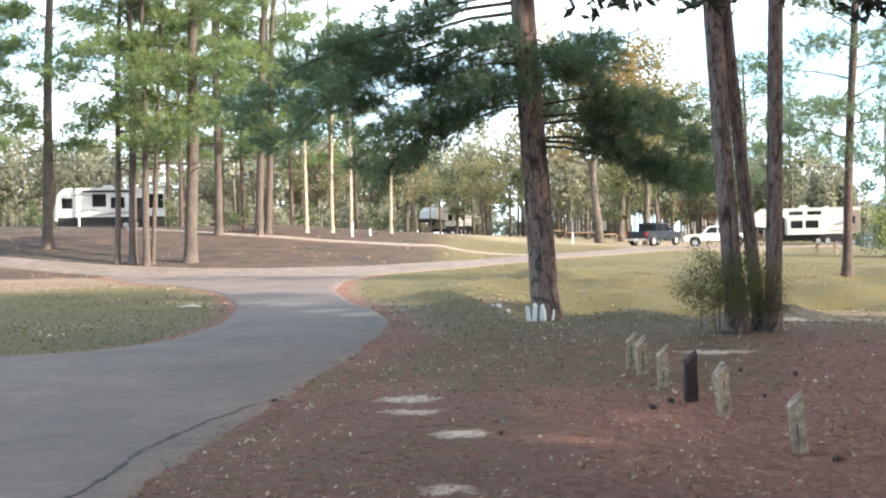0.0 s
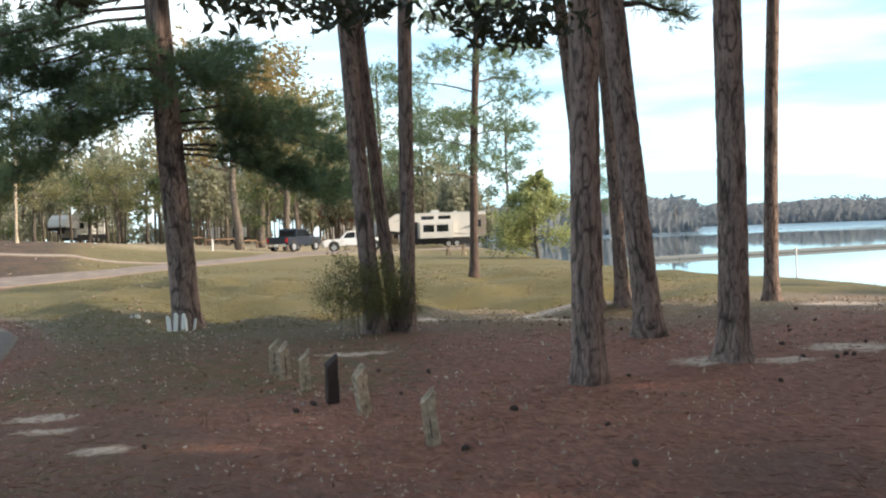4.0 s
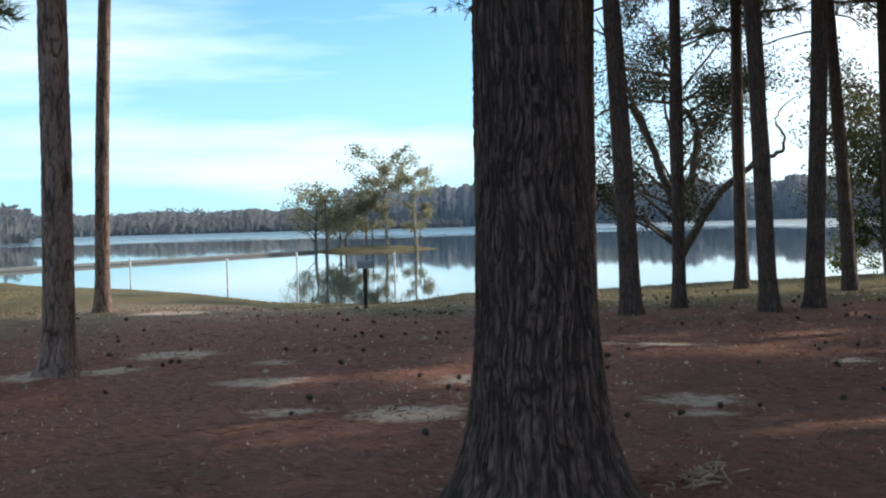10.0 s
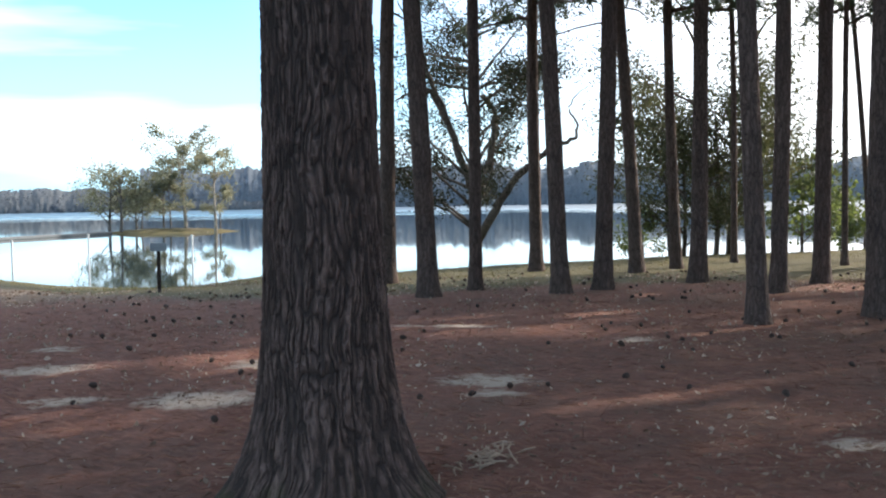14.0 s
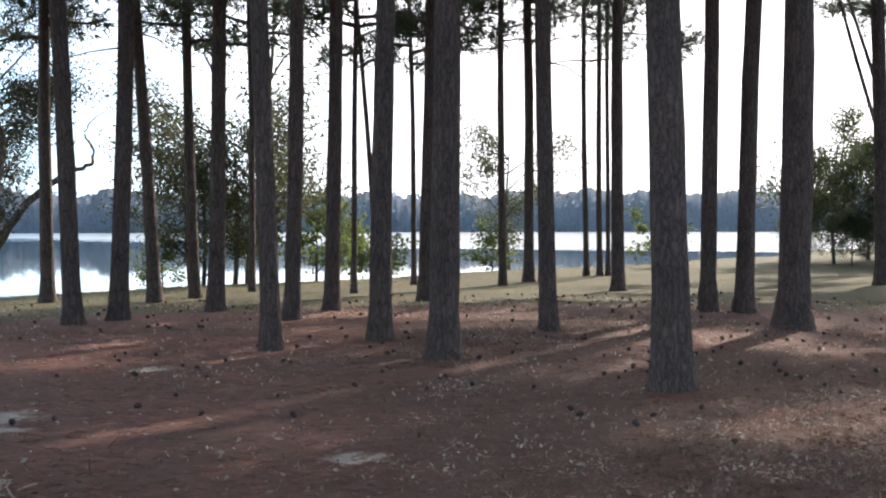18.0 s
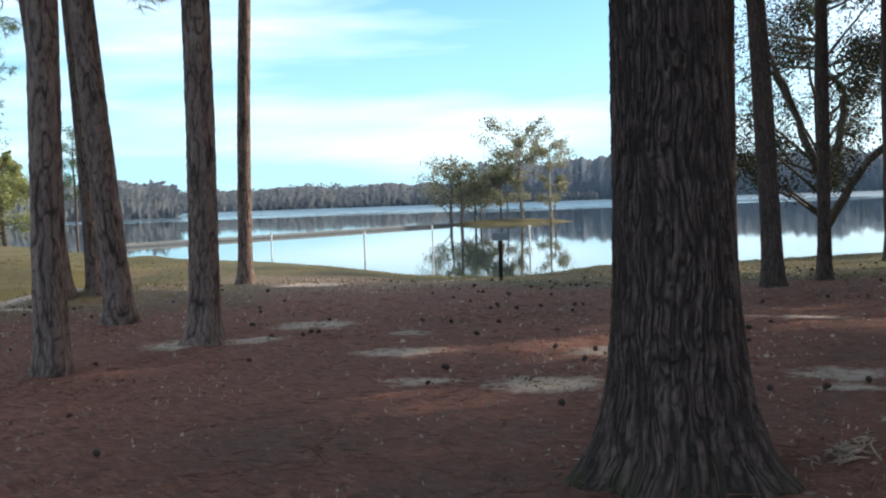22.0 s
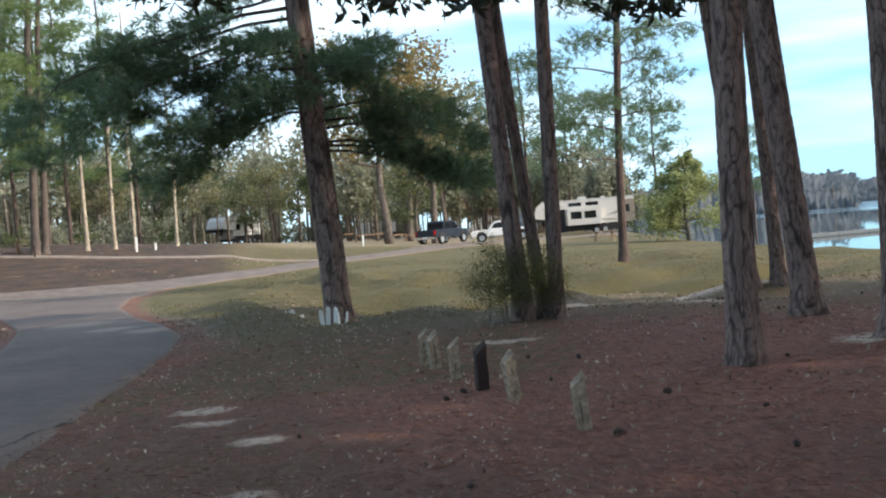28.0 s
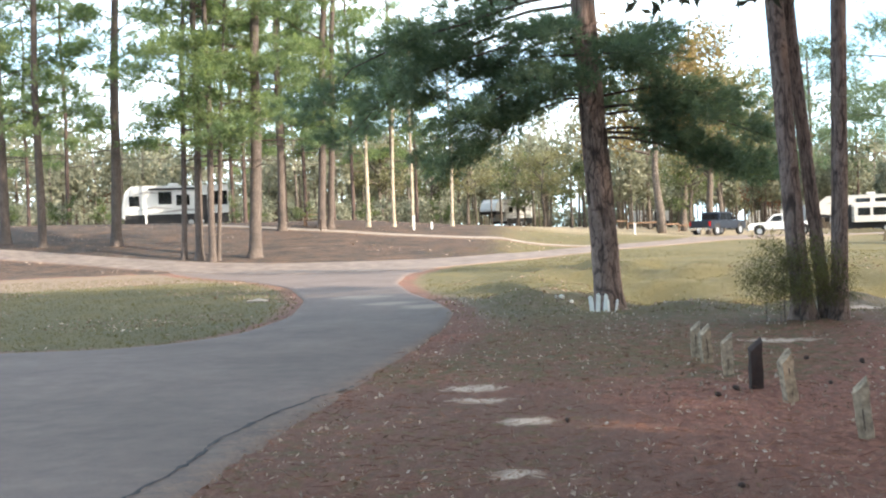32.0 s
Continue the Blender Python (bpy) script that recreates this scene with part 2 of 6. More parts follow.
PLATE_BARK = plated_bark()
GREY_BARK = bark("grey_bark", (0.06, 0.05, 0.045), (0.17, 0.15, 0.13), (0.3, 0.27, 0.24), 14.0, 0.25)
BANK_BARK = bark("bank_pine_bark", (0.085, 0.068, 0.059), (0.115, 0.094, 0.083), (0.155, 0.131, 0.117), 14.0, 0.2)
PALE_BARK = bark("pale_bark", (0.2, 0.17, 0.13), (0.38, 0.33, 0.26), (0.52, 0.46, 0.37), 8.0, 0.2)
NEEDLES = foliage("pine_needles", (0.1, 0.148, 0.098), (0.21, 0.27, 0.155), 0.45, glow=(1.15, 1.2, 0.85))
# same needles twice more: shade, then sunlight, put into the colour
NEEDLES_SHADE = foliage("shaded_pine_needles", (0.045, 0.062, 0.04), (0.105, 0.13, 0.08), 0.35, glow=(1.1, 1.12, 0.9))
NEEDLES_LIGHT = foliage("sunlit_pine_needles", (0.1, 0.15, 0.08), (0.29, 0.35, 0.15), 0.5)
LEAF_GREEN = foliage("green_leaves", (0.085, 0.11, 0.05), (0.2, 0.235, 0.1), 0.5, glow=(1.2, 1.25, 0.85))
LEAF_YELLOW = foliage("yellowing_leaves", (0.17, 0.17, 0.09), (0.35, 0.32, 0.18), 0.5, glow=(1.15, 1.15, 0.9))
LEAF_RUST = foliage("rust_leaves", (0.17, 0.125, 0.065), (0.35, 0.26, 0.14), 0.5)
LEAF_RED = foliage("red_leaves", (0.2, 0.06, 0.045), (0.36, 0.14, 0.1), 0.5)
LEAF_LIME = foliage("lime_yellow_leaves", (0.24, 0.26, 0.12), (0.45, 0.46, 0.24), 0.5, glow=(1.15, 1.2, 0.9))
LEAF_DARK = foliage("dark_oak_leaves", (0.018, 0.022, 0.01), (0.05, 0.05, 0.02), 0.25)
# leaf colour paled and greyed to carry the haze of distance
HAZED_WOOD = foliage("hazed_woods_leaves", (0.2, 0.21, 0.155), (0.42, 0.41, 0.315), 0.5, 0.9, (1.1, 1.1, 0.95))
# blue-grey distance haze is painted into both canopy colours across the water
HAZED_RIDGE = foliage("hazed_ridge_canopy", (0.225, 0.27, 0.325), (0.25, 0.3, 0.355), 0.6, 0.95, (1, 1, 1))
HAZED_SHORE = foliage("hazed_shore_canopy", (0.2, 0.222, 0.245), (0.25, 0.272, 0.285), 0.55, 0.95, (1, 1, 1))

WATER_Z = -0.9
EYE_Z = 1.6


def smooth(a, b, v):
    t = np.clip((v - a) / (b - a), 0.0, 1.0)
    return t * t * (3 - 2 * t)


def shore(a):
    """How far the lake's near shore lies from the view point, by bearing (degrees, clockwise from +y)."""
    return np.interp(a, (-180, 13, 15, 17, 20, 23, 26, 29, 35, 42, 49, 58, 69, 82, 88, 95, 102, 110, 118, 180),
                     (2000, 2000, 420, 200, 140, 92, 74, 62, 54, 42, 36.5, 37, 40, 46, 50, 57, 72, 120, 2000, 2000))


def far_level(a):
    return np.interp(a, (-180, -60, -25, -8, -4, 0, 4, 8, 11, 17, 24, 32, 80, 110, 180),
                     (0.5, 1.5, 3.0, 2.6, 2.2, 1.8, 1.35, 0.75, 0.3, -0.15, -0.35, -0.25, -0.1, 0.15, 0.3))


def height(x, y):
    """Height of the ground at (x, y); numbers or arrays."""
    x, y = np.asarray(x, float), np.asarray(y, float)
    d, a = np.hypot(x, y), np.degrees(np.arctan2(x, y))
    r0 = np.interp(a, (-180, 2, 12, 24, 40, 180), (50, 50, 40, 22, 18, 18))
    r1 = np.interp(a, (-180, 0, 4, 8, 12, 24, 40, 180), (84, 82, 105, 100, 90, 60, 30, 40))
    z = far_level(a) * smooth(r0, r1, d)
    z = z + 0.05 * np.sin(x * 0.31 + 1.3) * np.cos(y * 0.27) * smooth(3, 14, d)
    z = z - 0.75 * np.exp(-((d - 29.0) / 4.0) ** 2) * smooth(1, 7, a) * smooth(34, 24, a)
    # hummocks of the rough swale
    rough = smooth(19, 24, d) * smooth(50, 42, d) * smooth(-3, 2, a) * smooth(34, 27, a)
    z = z + 2.2 * rough * (0.09 * np.sin(x * 0.9 + 1.7 * np.sin(y * 0.35)) * np.sin(y * 0.55 + 0.6) + 0.055 * np.sin(x * 2.1 + y * 0.9 + np.sin(y * 1.3)) + 0.04 * np.sin(y * 1.7 - x * 0.8))
    s = shore(a)
    z = z + (WATER_Z - 0.08 - z) * smooth(s - np.interp(a, (44, 52), (20, 10)), s + 0.6, d) ** np.interp(a, (44, 52), (1.0, 1.4))
    z = z - 0.9 * smooth(s, s + 14, d)
    far = smooth(560, 600, d)
    return z + far * (0.6 - z)


def ground_material():
    s = Shader("woodland_ground", 0.95)
    grass, straw = s.attr("grass"), s.attr("straw")
    fine, mid, wide = s.noise(38, 6, 0.75), s.noise(5.0, 5, 0.65), s.noise(0.55, 4, 0.6)
    streak = s.noise(16, 5, 0.75, s.stretched((1.0, 0.35, 1.0)))
    needle = s.ramp(streak, [(0.25, (0.076, 0.026, 0.018)), (0.5, (0.205, 0.078, 0.051)), (0.78, (0.38, 0.188, 0.122))])
    dull = s.ramp(s.math("ADD", s.math("MULTIPLY", fine, 0.6), s.math("MULTIPLY", streak, 0.4)), [(0.3, (0.06, 0.025, 0.017)), (0.5, (0.14, 0.064, 0.043)), (0.72, (0.285, 0.158, 0.108))])
    # dead-leaf brown, darkened further to stand for shade on the bank
    shaded_mould = s.ramp(s.math("ADD", s.math("MULTIPLY", fine, 0.5), s.math("MULTIPLY", mid, 0.5)), [(0.36, (0.028, 0.015, 0.01)), (0.5, (0.066, 0.038, 0.025)), (0.64, (0.145, 0.093, 0.062))])
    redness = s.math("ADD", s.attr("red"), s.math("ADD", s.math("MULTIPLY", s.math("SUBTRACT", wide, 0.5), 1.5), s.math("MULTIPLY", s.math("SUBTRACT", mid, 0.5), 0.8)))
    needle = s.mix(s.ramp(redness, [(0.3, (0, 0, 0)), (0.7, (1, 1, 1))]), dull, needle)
    patchy = s.ramp(s.noise(0.75, 5, 0.7), [(0.36, (0.32, 0.32, 0.3)), (0.5, (0.7, 0.68, 0.66)), (0.66, (1.2, 1.08, 0.92))])
    shaded_mould = s.mix(1.0, shaded_mould, patchy, "MULTIPLY")
    mould_shade = s.math("ADD", s.attr("mould_shade"), s.math("MULTIPLY", s.math("SUBTRACT", s.noise(0.9, 4, 0.6), 0.5), 0.9))
    needle = s.mix(s.ramp(mould_shade, [(0.4, (0, 0, 0)), (0.65, (1, 1, 1))]), needle, shaded_mould)
    turf = s.ramp(fine, [(0.2, (0.045, 0.035, 0.01)), (0.5, (0.107, 0.083, 0.024)), (0.8, (0.21, 0.158, 0.056))])
    turf = s.mix(s.ramp(mid, [(0.5, (0, 0, 0)), (0.85, (0.6, 0.6, 0.6))]), turf, (0.135, 0.1, 0.045))
    turf = s.mix(s.ramp(s.noise(0.22, 4, 0.6, s.stretched((1, 0.5, 1))), [(0.57, (0, 0, 0)), (0.7, (0.6, 0.6, 0.6))]), turf, s.ramp(fine, [(0.3, (0.07, 0.045, 0.028)), (0.7, (0.17, 0.12, 0.075))]))
    turf = s.mix(s.ramp(s.noise(0.4, 5, 0.65), [(0.45, (0.65, 0.65, 0.65)), (0.62, (0, 0, 0))]), turf, s.ramp(fine, [(0.25, (0.03, 0.029, 0.01)), (0.75, (0.1, 0.09, 0.034))]))
    soil = s.ramp(fine, [(0.25, (0.1, 0.07, 0.048)), (0.8, (0.24, 0.175, 0.12))])
    tan = s.ramp(fine, [(0.25, (0.26, 0.2, 0.13)), (0.8, (0.46, 0.38, 0.26))])
    a = s.math("ADD", straw, s.math("MULTIPLY", s.math("SUBTRACT", mid, 0.5), 1.1))
    b = s.math("ADD", grass, s.math("MULTIPLY", s.math("SUBTRACT", mid, 0.5), 1.3))
    c = s.mix(s.ramp(a, [(0.4, (0, 0, 0)), (0.62, (1, 1, 1))]), soil, needle)
    c = s.mix(s.ramp(b, [(0.38, (0, 0, 0)), (0.66, (1, 1, 1))]), c, turf)
    d = s.math("ADD", s.attr("sandy"), s.math("MULTIPLY", s.math("SUBTRACT", mid, 0.5), 1.0))
    c = s.mix(s.ramp(d, [(0.35, (0, 0, 0)), (0.7, (1, 1, 1))]), c, tan)
    sand = s.ramp(s.math("ADD", wide, s.math("MULTIPLY", mid, 0.5)), [(0.98, (0, 0, 0)), (1.04, (0.55, 0.55, 0.55))])
    c = s.mix(sand, c, (0.42, 0.36, 0.29))
    rag = s.math("ADD", s.attr("bare"), s.math("MULTIPLY", s.math("SUBTRACT", s.noise(6, 6, 0.75), 0.5), 1.7))
    s.color(s.mix(s.ramp(rag, [(0.35, (0, 0, 0)), (0.75, (0.95, 0.95, 0.95))]), c, s.ramp(fine, [(0.3, (0.4, 0.305, 0.24)), (0.7, (0.66, 0.535, 0.435))])))
    s.bump(s.math("ADD", fine, s.math("MULTIPLY", mid, 0.7)), 0.8, 0.035)
    return s.mat


GROUND = ground_material()


def asphalt_material():
    s = Shader("worn_asphalt", 0.85)
    wide, fine = s.noise(0.5, 5, 0.6), s.noise(90, 3, 0.7)
    c = s.ramp(wide, [(0.3, (0.09, 0.067, 0.06)), (0.7, (0.143, 0.108, 0.096))])
    c = s.mix(1.0, c, s.ramp(s.noise(3.5, 5, 0.7), [(0.3, (0.8, 0.8, 0.8)), (0.7, (1.18, 1.17, 1.15))]), "MULTIPLY")
    c = s.mix(1.0, c, s.ramp(fine, [(0.2, (0.7, 0.7, 0.7)), (0.8, (1.25, 1.25, 1.25))]), "MULTIPLY")
    dust = s.ramp(s.math("ADD", s.attr("dust"), s.math("MULTIPLY", s.math("SUBTRACT", s.noise(1.6, 5), 0.5), 0.9)), [(0.45, (0, 0, 0)), (0.8, (0.75, 0.75, 0.75))])
    c = s.mix(dust, c, (0.27, 0.22, 0.175))
    # straw and leaves drifted in from the verges
    drift = s.math("ADD", s.attr("verge"), s.math("MULTIPLY", s.math("SUBTRACT", s.noise(7, 6, 0.75), 0.5), 1.4))
    s.color(s.mix(s.ramp(drift, [(0.55, (0, 0, 0)), (0.8, (1, 1, 1))]), c, s.ramp(s.noise(40, 4, 0.7), [(0.3, (0.09, 0.055, 0.04)), (0.7, (0.24, 0.165, 0.125))])))
    s.bump(fine, 0.4, 0.008)
    return s.mat


ASPHALT = asphalt_material()


def water_material():
    s = Shader("lake_water", 0.03)
    far_out = s.n.new("ShaderNodeVectorMath")
    far_out.operation = "LENGTH"
    s.l.new(s.co, far_out.inputs[0])
    wind = s.math("ADD", s.math("MULTIPLY", far_out.outputs["Value"], 0.002), s.math("MULTIPLY", s.math("SUBTRACT", s.noise(0.012, 3), 0.5), 0.5))
    # the breeze ruffles the open lake to the east
    place = s.n.new("ShaderNodeSeparateXYZ")
    s.l.new(s.co, place.inputs[0])
    east = s.math("SUBTRACT", s.math("MULTIPLY", place.outputs["X"], 0.002), s.math("MULTIPLY", place.outputs["Y"], 0.0045))
    out = s.ramp(s.math("MULTIPLY", far_out.outputs["Value"], 0.002), [(0.2, (0, 0, 0)), (0.27, (1, 1, 1))])
    wind = s.math("ADD", wind, s.math("MULTIPLY", s.math("MINIMUM", s.math("MAXIMUM", east, 0.0), 0.4), out))
    s.l.new(s.ramp(wind, [(0.42, (0.03, 0.03, 0.03)), (0.62, (0.3, 0.3, 0.3))]), s.b.inputs["Roughness"])
    s.b.inputs["Base Color"].default_value = (0.02, 0.035, 0.04, 1)
    s.b.inputs["IOR"].default_value = 1.33
    s.b.inputs["Specular IOR Level"].default_value = 0.9
    s.b.inputs["Specular Tint"].default_value = (0.64, 0.83, 0.95, 1)
    n = s.noise(1.2, 3, 0.5, s.stretched((0.35, 0.35, 1)))
    b = s.n.new("ShaderNodeBump")
    b.inputs["Distance"].default_value = 0.02
    s.l.new(s.ramp(wind, [(0.3, (0.02, 0.02, 0.02)), (0.62, (0.4, 0.4, 0.4))]), b.inputs["Strength"])
    s.l.new(n, b.inputs["Height"])
    s.l.new(b.outputs["Normal"], s.b.inputs["Normal"])
    return s.mat


WATER = water_material()

WHITE_PAINT = plain("white_paint", (0.78, 0.78, 0.75), 0.6)


# ---- mesh helpers ----
def mesh_of(name, verts, faces, mat, smooth=True):
    me = bpy.data.meshes.new(name)
    me.from_pydata([tuple(v) for v in verts] if not isinstance(verts, np.ndarray) else verts.tolist(), [], faces if isinstance(faces, list) else faces.tolist())
    me.materials.append(mat)
    if smooth:
        me.shade_smooth()
    return me


def part(name, bm, material, parent, label=""):
    """Links a bmesh or a mesh as one mesh object under a thing or part."""
    if isinstance(bm, bmesh.types.BMesh):
        me = bpy.data.meshes.new(name)
        bm.to_mesh(me)
        bm.free()
        me.materials.append(material)
    else:
        me = bm
    ob = new(name, me)
    ob.parent = parent
    if label:
        ob["label"] = label
    return ob


def thing(name, m, label, category, group="", kind=""):
    e = new(name)
    e.matrix_world = m
    return tagged(e, label, category, group, kind)


def tube(points, radii, sides=10, wobble=0.0, seed=0, cap=True):
    """Rings round a bent line of points: vertices and faces."""
    P, R = np.asarray(points, float), np.asarray(radii, float)
    rng = np.random.default_rng(seed)
    n = len(P)
    T = np.gradient(P, axis=0)
    T /= np.linalg.norm(T, axis=1, keepdims=True) + 1e-9
    ref = np.where(np.abs(T[:, 2:3]) > 0.9, np.array([[1.0, 0, 0]]), np.array([[0, 0, 1.0]]))
    U = np.cross(ref, T)
    U /= np.linalg.norm(U, axis=1, keepdims=True)
    V = np.cross(T, U)
    a = np.linspace(0, 2 * np.pi, sides, endpoint=False)
    r = R[:, None] * (1 + wobble * rng.normal(size=(n, sides)))
    ring = P[:, None] + r[..., None] * (np.cos(a)[None, :, None] * U[:, None] + np.sin(a)[None, :, None] * V[:, None])
    verts = ring.reshape(-1, 3)
    i, j = np.meshgrid(np.arange(n - 1), np.arange(sides), indexing="ij")
    k = (j + 1) % sides
    faces = np.stack([i * sides + j, i * sides + k, (i + 1) * sides + k, (i + 1) * sides + j], -1).reshape(-1, 4).tolist()
    if cap:
        faces.append(list(range((n - 1) * sides, n * sides)))
        faces.append(list(range(sides))[::-1])
    return verts, faces


def joined(pieces):
    vs, fs, o = [], [], 0
    for v, f in pieces:
        vs.append(np.asarray(v))
        fs += [[i + o for i in q] for q in f]
        o += len(v)
    return np.concatenate(vs), fs


def box(x0, x1, y0, y1, z0, z1, bevel=0.0, bm=None):
    bm = bm or bmesh.new()
    r = bmesh.ops.create_cube(bm, size=1.0, matrix=Matrix.Translation(((x0 + x1) / 2, (y0 + y1) / 2, (z0 + z1) / 2)) @ Matrix.Diagonal((x1 - x0, y1 - y0, z1 - z0, 1)))
    if bevel:
        bmesh.ops.bevel(bm, geom=[e for e in bm.edges if all(v in r["verts"] for v in e.verts)], offset=bevel, segments=2, affect="EDGES")
    return bm


def cyl(r, h, m=None, sides=16, r2=None, bm=None):
    bm = bm or bmesh.new()
    bmesh.ops.create_cone(bm, cap_ends=True, segments=sides, radius1=r, radius2=r if r2 is None else r2, depth=h, matrix=m or Matrix.Identity(4))
    return bm


def at(x, y, dz=0.0, rz=0.0):
    return pose(x, y, float(height(x, y)) + dz, 0, 0, rz)


def polar(a, d, dz=0.0, rz=0.0):
    return at(d * math.sin(radians(a)), d * math.cos(radians(a)), dz, rz)


# ---- ground, road, lake ----
NEAR_LEFT = [(-19.0, -45.0), (-16.0, -2.0), (-14.0, 8.0), (-10.0, 15.5), (-7.5, 16.2), (-5.8, 16.25), (-5.0, 17.1), (-4.4, 18.5), (-4.25, 21.8), (-4.9, 27.2), (-6.3, 33.1), (-9.8, 41.4), (-15.7, 51.9)]
NEAR_RIGHT = [(-6.0, -45.0), (-2.6, -3.0), (-2.05, 5.0), (-1.98, 7.4), (-1.92, 8.5), (-1.85, 9.6), (-1.75, 10.6), (-1.64, 11.7), (-1.53, 13.1), (-1.2, 16.1), (-1.0, 18.6), (-1.0, 21.4), (-1.5, 24.5), (-2.3, 28.4), (-3.35, 35.6), (-3.5, 41.7), (-2.3, 50.5)]


# bare sandy spots in the straw: x, y, size, stretch across the view
SAND_SPOTS = [(6.9, 11.5, 0.35, 1.2), (7.6, 11.0, 0.25, 1.4), (8.87, 11.55, 0.4, 1.2), (7.86, 8.79, 0.28, 1.6), (8.95, 9.85, 0.2, 1.4), (7.28, 6.28, 0.36, 1.3), (6.75, 7.27, 0.18,
              1.9), (9.18, 4.61, 0.3, 1.3), (8.59, 4.21, 0.16, 1.4), (12.39, 7.37, 0.15, 1.3), (12.77, 6.79, 0.2, 2.2), (9.07, 7.06, 0.3, 1.2), (13.74, 18.12, 0.4, 1.6), (0.09, 9.46,
              0.18, 1.3), (-0.04, 7.37, 0.13, 1.3), (-0.34, 10.77, 0.18, 1.5), (-0.4, 11.63, 0.22, 1.4), (7.79, 1.22, 0.17, 1.3), (12.51, 4.37, 0.2, 1.5), (6.9, 20.4, 0.5, 1.8),
              (14.12, 18.4, 0.5, 1.4), (9.18, 20.8, 0.6, 2.2), (3.6, 15.2, 0.25, 1.8), (8.2, 18.6, 0.3, 2.4)]


def ground_sheet():
    bear = np.radians(np.concatenate([np.arange(-30, 115, 0.55), np.arange(115, 330, 5.0)]))
    rad = np.concatenate([[0.0], 1.2 * 1.025 ** np.arange(0, 279), [1400.0, 2200.0]])
    A, D = np.meshgrid(bear, rad, indexing="ij")
    X, Y = D * np.sin(A), D * np.cos(A)
    Z = height(X, Y)
    rng = np.random.default_rng(4)
    Z = Z + rng.normal(0, 0.008, Z.shape) * (D < 60) * smooth(2.0, 3.5, D)
    nb, nr = A.shape
    verts = np.stack([X, Y, Z], -1).reshape(-1, 3)
    i, j = np.meshgrid(np.arange(nb), np.arange(nr - 1), indexing="ij")
    k = (i + 1) % nb
    faces = np.stack([i * nr + j, i * nr + j + 1, k * nr + j + 1, k * nr + j], -1).reshape(-1, 4)
    me = mesh_of("ground", verts, faces, GROUND)
    a, d = np.degrees(np.arctan2(X, Y)), D
    s = shore(a)
    g = 1.0 * smooth(-20, -14, d - s) * smooth(18, 24, a)
    g = np.maximum(g, 0.4 * smooth(4, 6, d) * smooth(13, 10, d) * smooth(9, 3, a))
    g = np.maximum(g, (0.85 - 0.12 * smooth(80, 92, a)) * smooth(19, 25, d) * smooth(46, 54, a) * smooth(125, 112, a))
    g = np.maximum(g, 0.85 * smooth(23, 30, d) * smooth(-12, -3, a) * smooth(62, 40, a))
    g = np.maximum(g, 0.92 * smooth(15, 17, d) * smooth(48, 38, d) * smooth(-6.5, -9, a))
    g = np.maximum(g, 0.62 * smooth(9.5, 13, d) * smooth(25, 13, a) * smooth(-12, -6, a))
    g = np.maximum(g, 0.5 * smooth(14.5, 18, d) * smooth(12, 18, a) * smooth(42, 33, a))
    rest = smooth(-45, -60, a) + smooth(112, 126, a)
    st = np.maximum(0.85 * smooth(30, 14, d), 0.85 * rest)
    st = np.maximum(st, 0.75 * smooth(34, 22, d) * smooth(40, 60, a))
    bank = smooth(51, 55, d) * smooth(120, 104, d) * smooth(6, -3, a)
    st = np.maximum(st, 0.95 * bank)
    mould_shade = np.maximum(0.85 * bank, 0.3 * smooth(84, 92, a) * smooth(26, 20, d))
    # sun on the straw 8 to 19 m out is painted as redness
    red = 0.28 + 0.3 * smooth(2, 12, a) * smooth(90, 75, a) + 0.3 * smooth(7.5, 10, d) * smooth(19, 14, d) * smooth(4, 12, a) * smooth(66, 56, a) + 0.25 * smooth(-14, -20, a) * bank
    red = red + 0.25 * smooth(10, 14, d) * smooth(24, 19, d) * smooth(16, 8, a) * smooth(-10, -4, a)
    # a sunlit band along the foot of the grass, painted as redder straw
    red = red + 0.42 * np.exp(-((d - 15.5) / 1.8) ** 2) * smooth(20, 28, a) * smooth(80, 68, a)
    # needles gather along the drive's edges
    edge = np.full(X.shape, 99.0)
    for line in (NEAR_LEFT, NEAR_RIGHT):
        for (xa, ya), (xb, yb) in zip(line, line[1:]):
            t = np.clip(((X - xa) * (xb - xa) + (Y - ya) * (yb - ya)) / ((xb - xa) ** 2 + (yb - ya) ** 2), 0, 1)
            edge = np.minimum(edge, np.hypot(X - xa - t * (xb - xa), Y - ya - t * (yb - ya)))
    rim = np.exp(-(edge / 0.6) ** 2) * smooth(13, 16, d)
    st, red, g = np.maximum(st, rim), np.maximum(red, 0.4 * rim), g * (1 - 0.7 * rim)
    g = g * (1 - 0.75 * smooth(50, 55, d) * smooth(3, -3, a))
    sandy = 0.5 * smooth(70, 90, d) * smooth(-5, 3, a) * smooth(20, 15, a)
    sandy = np.maximum(sandy, 0.6 * smooth(-2.2, -0.6, d - s) * smooth(24, 30, a) * smooth(66, 58, a))
    # lighter tan patches between the straw and the swale
    sandy = np.maximum(sandy, 0.2 * smooth(8.5, 11.5, d) * smooth(21, 17, d) * smooth(-9, -5, a) * smooth(26, 15, a))
    sandy = np.maximum(sandy, 0.12 * smooth(27, 34, d) * smooth(-1, 5, a) * smooth(30, 24, a))
    g = g * (1 - 0.6 * sandy)
    bare = np.full(X.shape, -1.0)
    for x, y, r, w in SAND_SPOTS:
        q = math.atan2(x, y)
